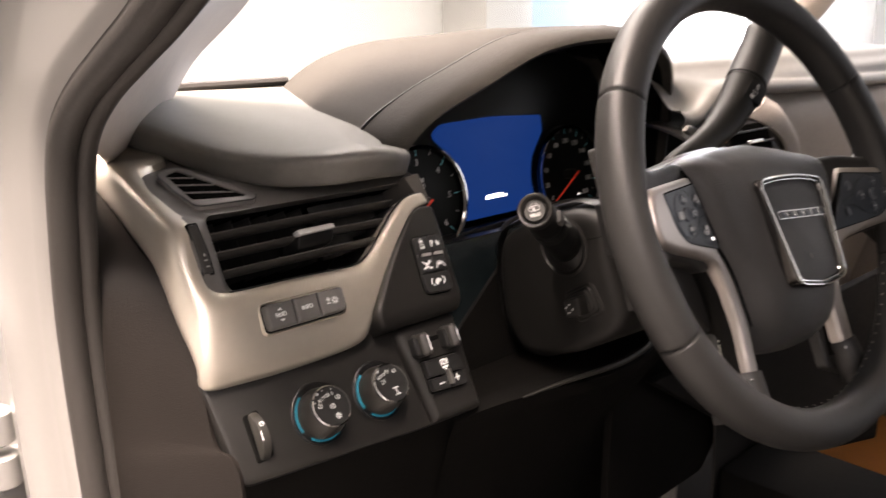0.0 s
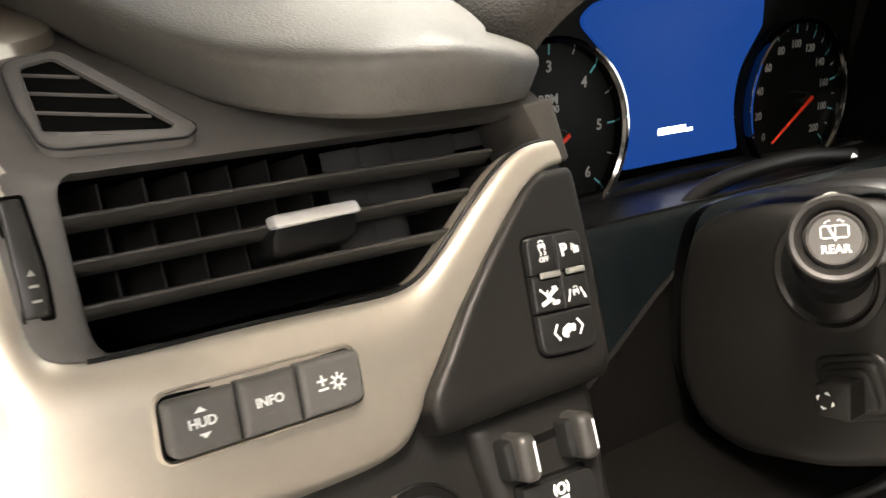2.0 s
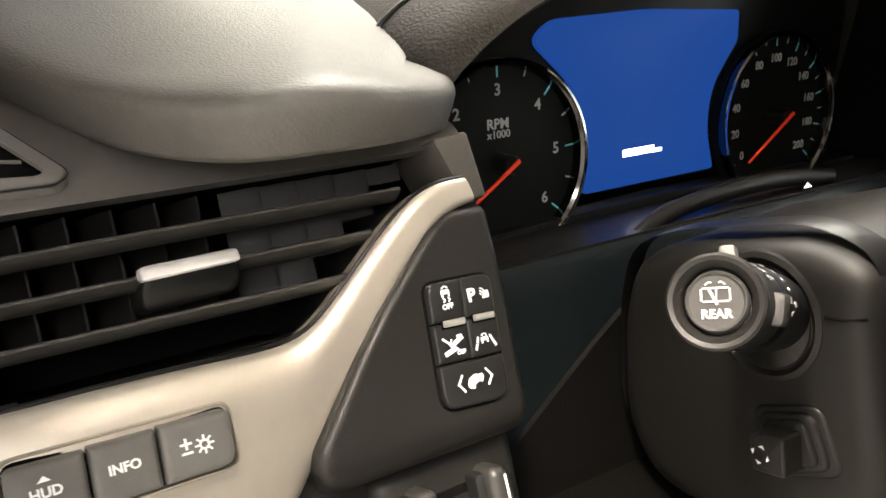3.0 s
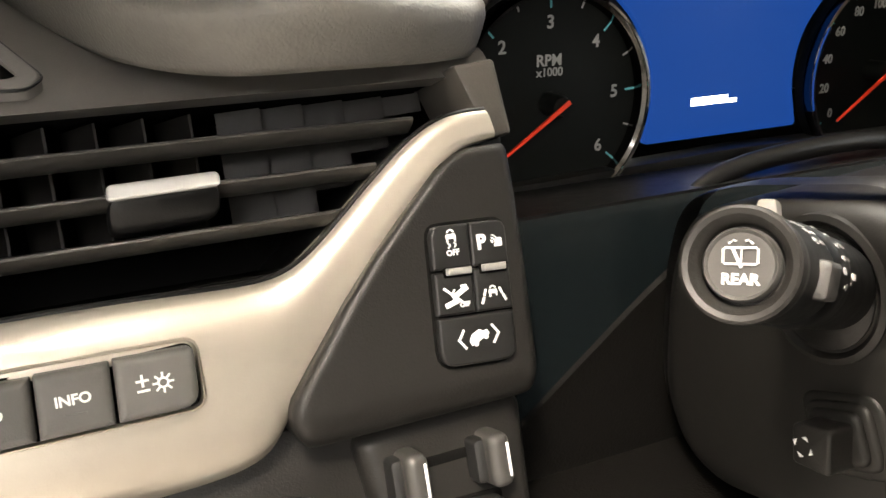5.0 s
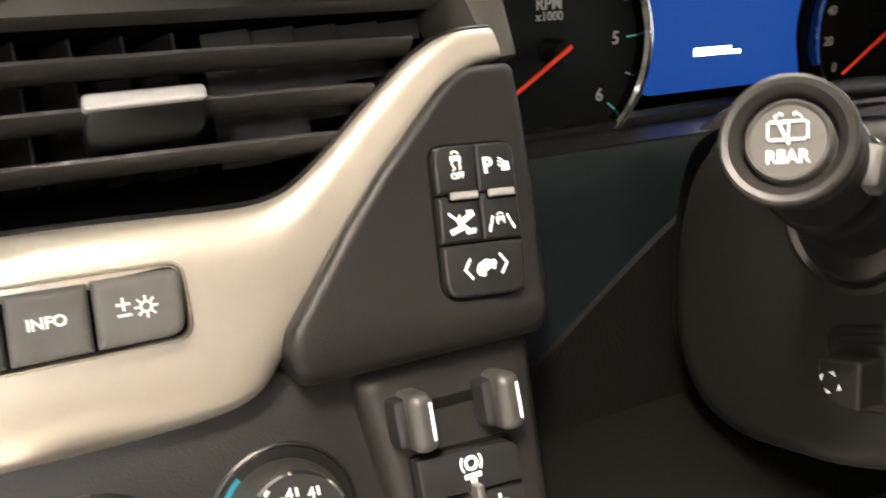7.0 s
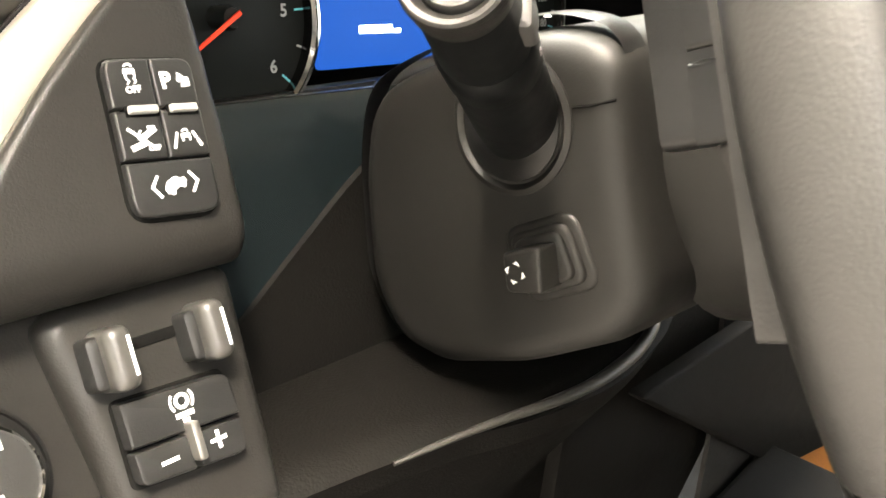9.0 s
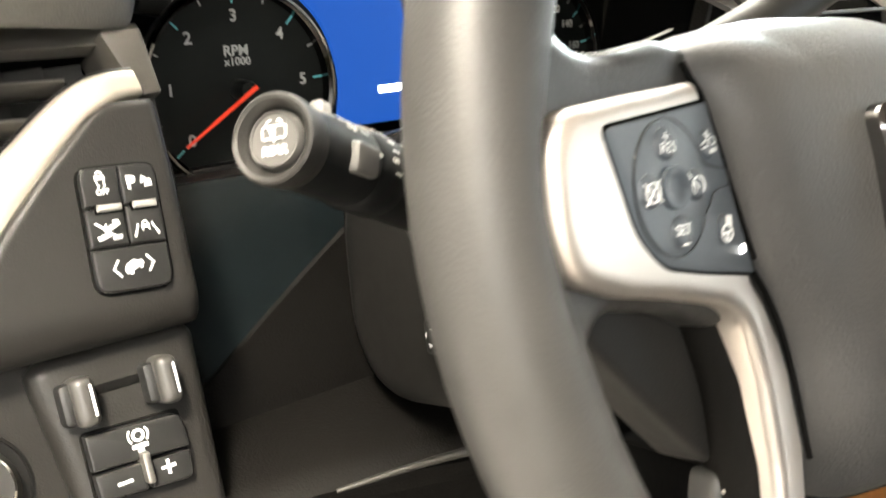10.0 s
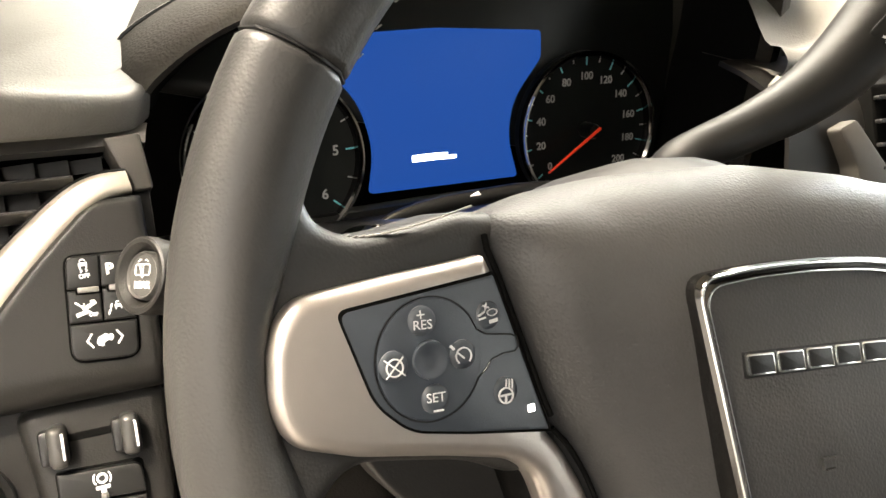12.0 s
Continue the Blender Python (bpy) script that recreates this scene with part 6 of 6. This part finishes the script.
        part("icon", join(ring(lx, cy + 0.0004, 0.0027, 0.00045, zl), bars([(lx - 0.0030, cy + 0.0032, lx + 0.0030, cy - 0.0024, 0.00045), (lx - 0.0030, cy - 0.0024, lx + 0.0030, cy + 0.0032, 0.00045)], zl)), SOFTPRINT, plate, m=WHEEL)
        part("icon", join(ring(rx, ry, 0.0027, 0.00045, zr, start=-50, end=230), bars([(rx, ry - 0.0006, rx - 0.0020, ry + 0.0014, 0.0006), (rx - 0.0034, ry + 0.0030, rx - 0.0040, ry + 0.0038, 0.0009)], zr)), SOFTPRINT, plate, m=WHEEL)
        zc, hx, hy = slope(-0.117, 0) + 0.0058, -0.1168, 0.0274
        part("icon", join(bars([(hx - 0.0036, hy, hx - 0.0014, hy + 0.0010, 0.0006), (hx - 0.0034, hy - 0.0012, hx - 0.0014, hy - 0.0010, 0.0006), (hx - 0.0016, hy + 0.0030, hx + 0.0002, hy + 0.0022, 0.0006), (hx - 0.0010, hy + 0.0016, hx - 0.0004, hy + 0.0036, 0.0005), (hx + 0.0006, hy - 0.0026, hx + 0.0026, hy - 0.0024, 0.0012)], zc), ring(hx + 0.0014, hy + 0.0004, 0.0018, 0.00045, zc, squash=0.6)), SOFTPRINT, plate, m=WHEEL)
        zc, hx, hy = slope(-0.1138, 0) + 0.0058, -0.1138, -0.0010
        part("icon", join(ring(hx, hy, 0.0026, 0.00055, zc), bars([(hx - 0.0024, hy + 0.0002, hx + 0.0024, hy + 0.0002, 0.0007), (hx, hy, hx - 0.0004, hy - 0.0024, 0.0008)] + [(hx + 0.0004 + 0.0011 * k, hy + 0.0030 - 0.0004 * k, hx + 0.0008 + 0.0011 * k, hy + 0.0052 - 0.0002 * k, 0.0005) for k in range(3)], zc)), SOFTPRINT, plate, m=WHEEL)
        part("indicator", box(-0.1048, -0.1020, -0.0094, -0.0068, slope(-0.1034, 0) + 0.003, slope(-0.1034, 0) + 0.0051, 0.0003), LIT, plate, "lit white indicator", m=WHEEL)
    else:
        part("icon", join(*[bars([(x - 0.0014, y, x + 0.0014, y, 0.0012)], slope(x, y) + 0.0068) for x, y in (place(-0.1422, 0.0300), place(-0.1410, 0.0045), place(-0.1541, 0.0180), place(-0.1288, 0.0164))]), SOFTPRINT, plate, m=WHEEL)

SKIRT = [(-0.110, 0.010), (-0.168, 0.000), (-0.152, -0.030), (-0.136, -0.0495), (-0.1060, -0.0845, 0.006), (-0.050, -0.0995), (-0.012, -0.1050)]
part("rear_cover", slab(rounded([*SKIRT, *mirror(SKIRT)], 0.004), -0.050, -0.030, 0.004, 3), DASH, wheel, "plain dark cover behind the spokes", m=WHEEL, sharp=60)

VOL = [(-0.171, 0.000), (-0.155, -0.002), (-0.152, 0.044), (-0.167, 0.046)]
for flip in (False, True):
    box_outline = mirror(VOL) if flip else VOL
    back = part("rear_switch", slab(rounded(box_outline, 0.004), -0.064, -0.030, 0.004), BLACK, wheel, "black switch behind the spoke", m=WHEEL)
    for lo, hi in ((0.0, 0.47), (0.53, 1.0)):
        a, b = [(Vector(box_outline[0]).lerp(Vector(box_outline[3]), t), Vector(box_outline[1]).lerp(Vector(box_outline[2]), t)) for t in (lo, hi)]
        part("rocker", slab(rounded([a[0] + Vector((-0.0015, 0)), a[1] + Vector((0.0015, 0)), b[1] + Vector((0.0015, 0)), b[0] + Vector((-0.0015, 0))], 0.002), -0.053, -0.036, 0.003), BLACK, back, m=WHEEL)

# ---- centre vent, console and pedals ----
cvent = thing("centre_vent", (0.55, 0.11, 1.2), "black slatted centre air vent with a chrome tab", "air vent")
CV = frame_of((0.590, 0.114, 1.228), (0, 0.35, 0.93), (0, -0.93, 0.35))
part("opening", box(-0.058, 0.058, -0.038, 0.034, -0.03, 0.004, 0.003), VOID, cvent, m=CV)
for k in range(4):
    part("slat", box(-0.056, 0.056, -0.0305 + 0.0175 * k, -0.0275 + 0.0175 * k, -0.02, 0.0085, 0.001), BUTTON, cvent, m=CV)
part("vent_tab", box(-0.024, 0.010, 0.004, 0.010, 0.0, 0.016, 0.002), CHROME, cvent, m=CV)
part("edge_trim", slab(rounded([(-0.0985, 0.004), (-0.0790, 0.010), (-0.0500, -0.028), (-0.0440, -0.060), (-0.0780, -0.060), (-0.0830, -0.025)], 0.004), -0.02, 0.008, 0.003), FILLET, cvent, m=CV)
console = thing("centre_console", (0.53, -0.5, 0.45), "low dark centre console between the footwells", "console")
part("console_body", box(0.455, 0.600, -0.9, 0.055, 0.45, 0.813, 0.006), DARK, console)
part("tunnel", box(0.458, 0.640, 0.055, 0.56, 0.45, 0.735, 0.02), DARK, console)
STRIP = Matrix(((0, 0, -1, 0.455), (-1, 0, 0, 0), (0, 1, 0, 0), (0, 0, 0, 1)))
part("side_strip", slab(rounded([(-0.152, 0.50), (-0.120, 0.50), (-0.116, 0.70), (-0.112, 0.800), (-0.148, 0.806), (-0.150, 0.70)], 0.006), 0.0, 0.006, 0.002), SURROUND, console, "pale upright strip", m=STRIP)
board = thing("floor_board", (1.2, 0.2, 0.45), "orange wood board on the passenger floor", "board")
part("board", box(0.95, 1.47, 0.06, 0.36, 0.45, 0.50, 0.006), ORANGE, board)
pedal = thing("brake_pedal", (0.30, 0.36, 0.50), "dark brake pedal on a grey steel arm", "pedal")
part("pedal_arm", tube([(0.27, 0.42, 0.98), (0.275, 0.33, 0.84), (0.28, 0.30, 0.72), (0.285, 0.32, 0.62)], 0.010, 10), SURROUND, pedal)
part("pedal_pad", box(0.24, 0.34, 0.29, 0.315, 0.57, 0.66, 0.006), BLACK, pedal)
part("pedal_bracket", box(0.25, 0.30, 0.40, 0.565, 0.94, 1.0, 0.004), DARK, pedal)
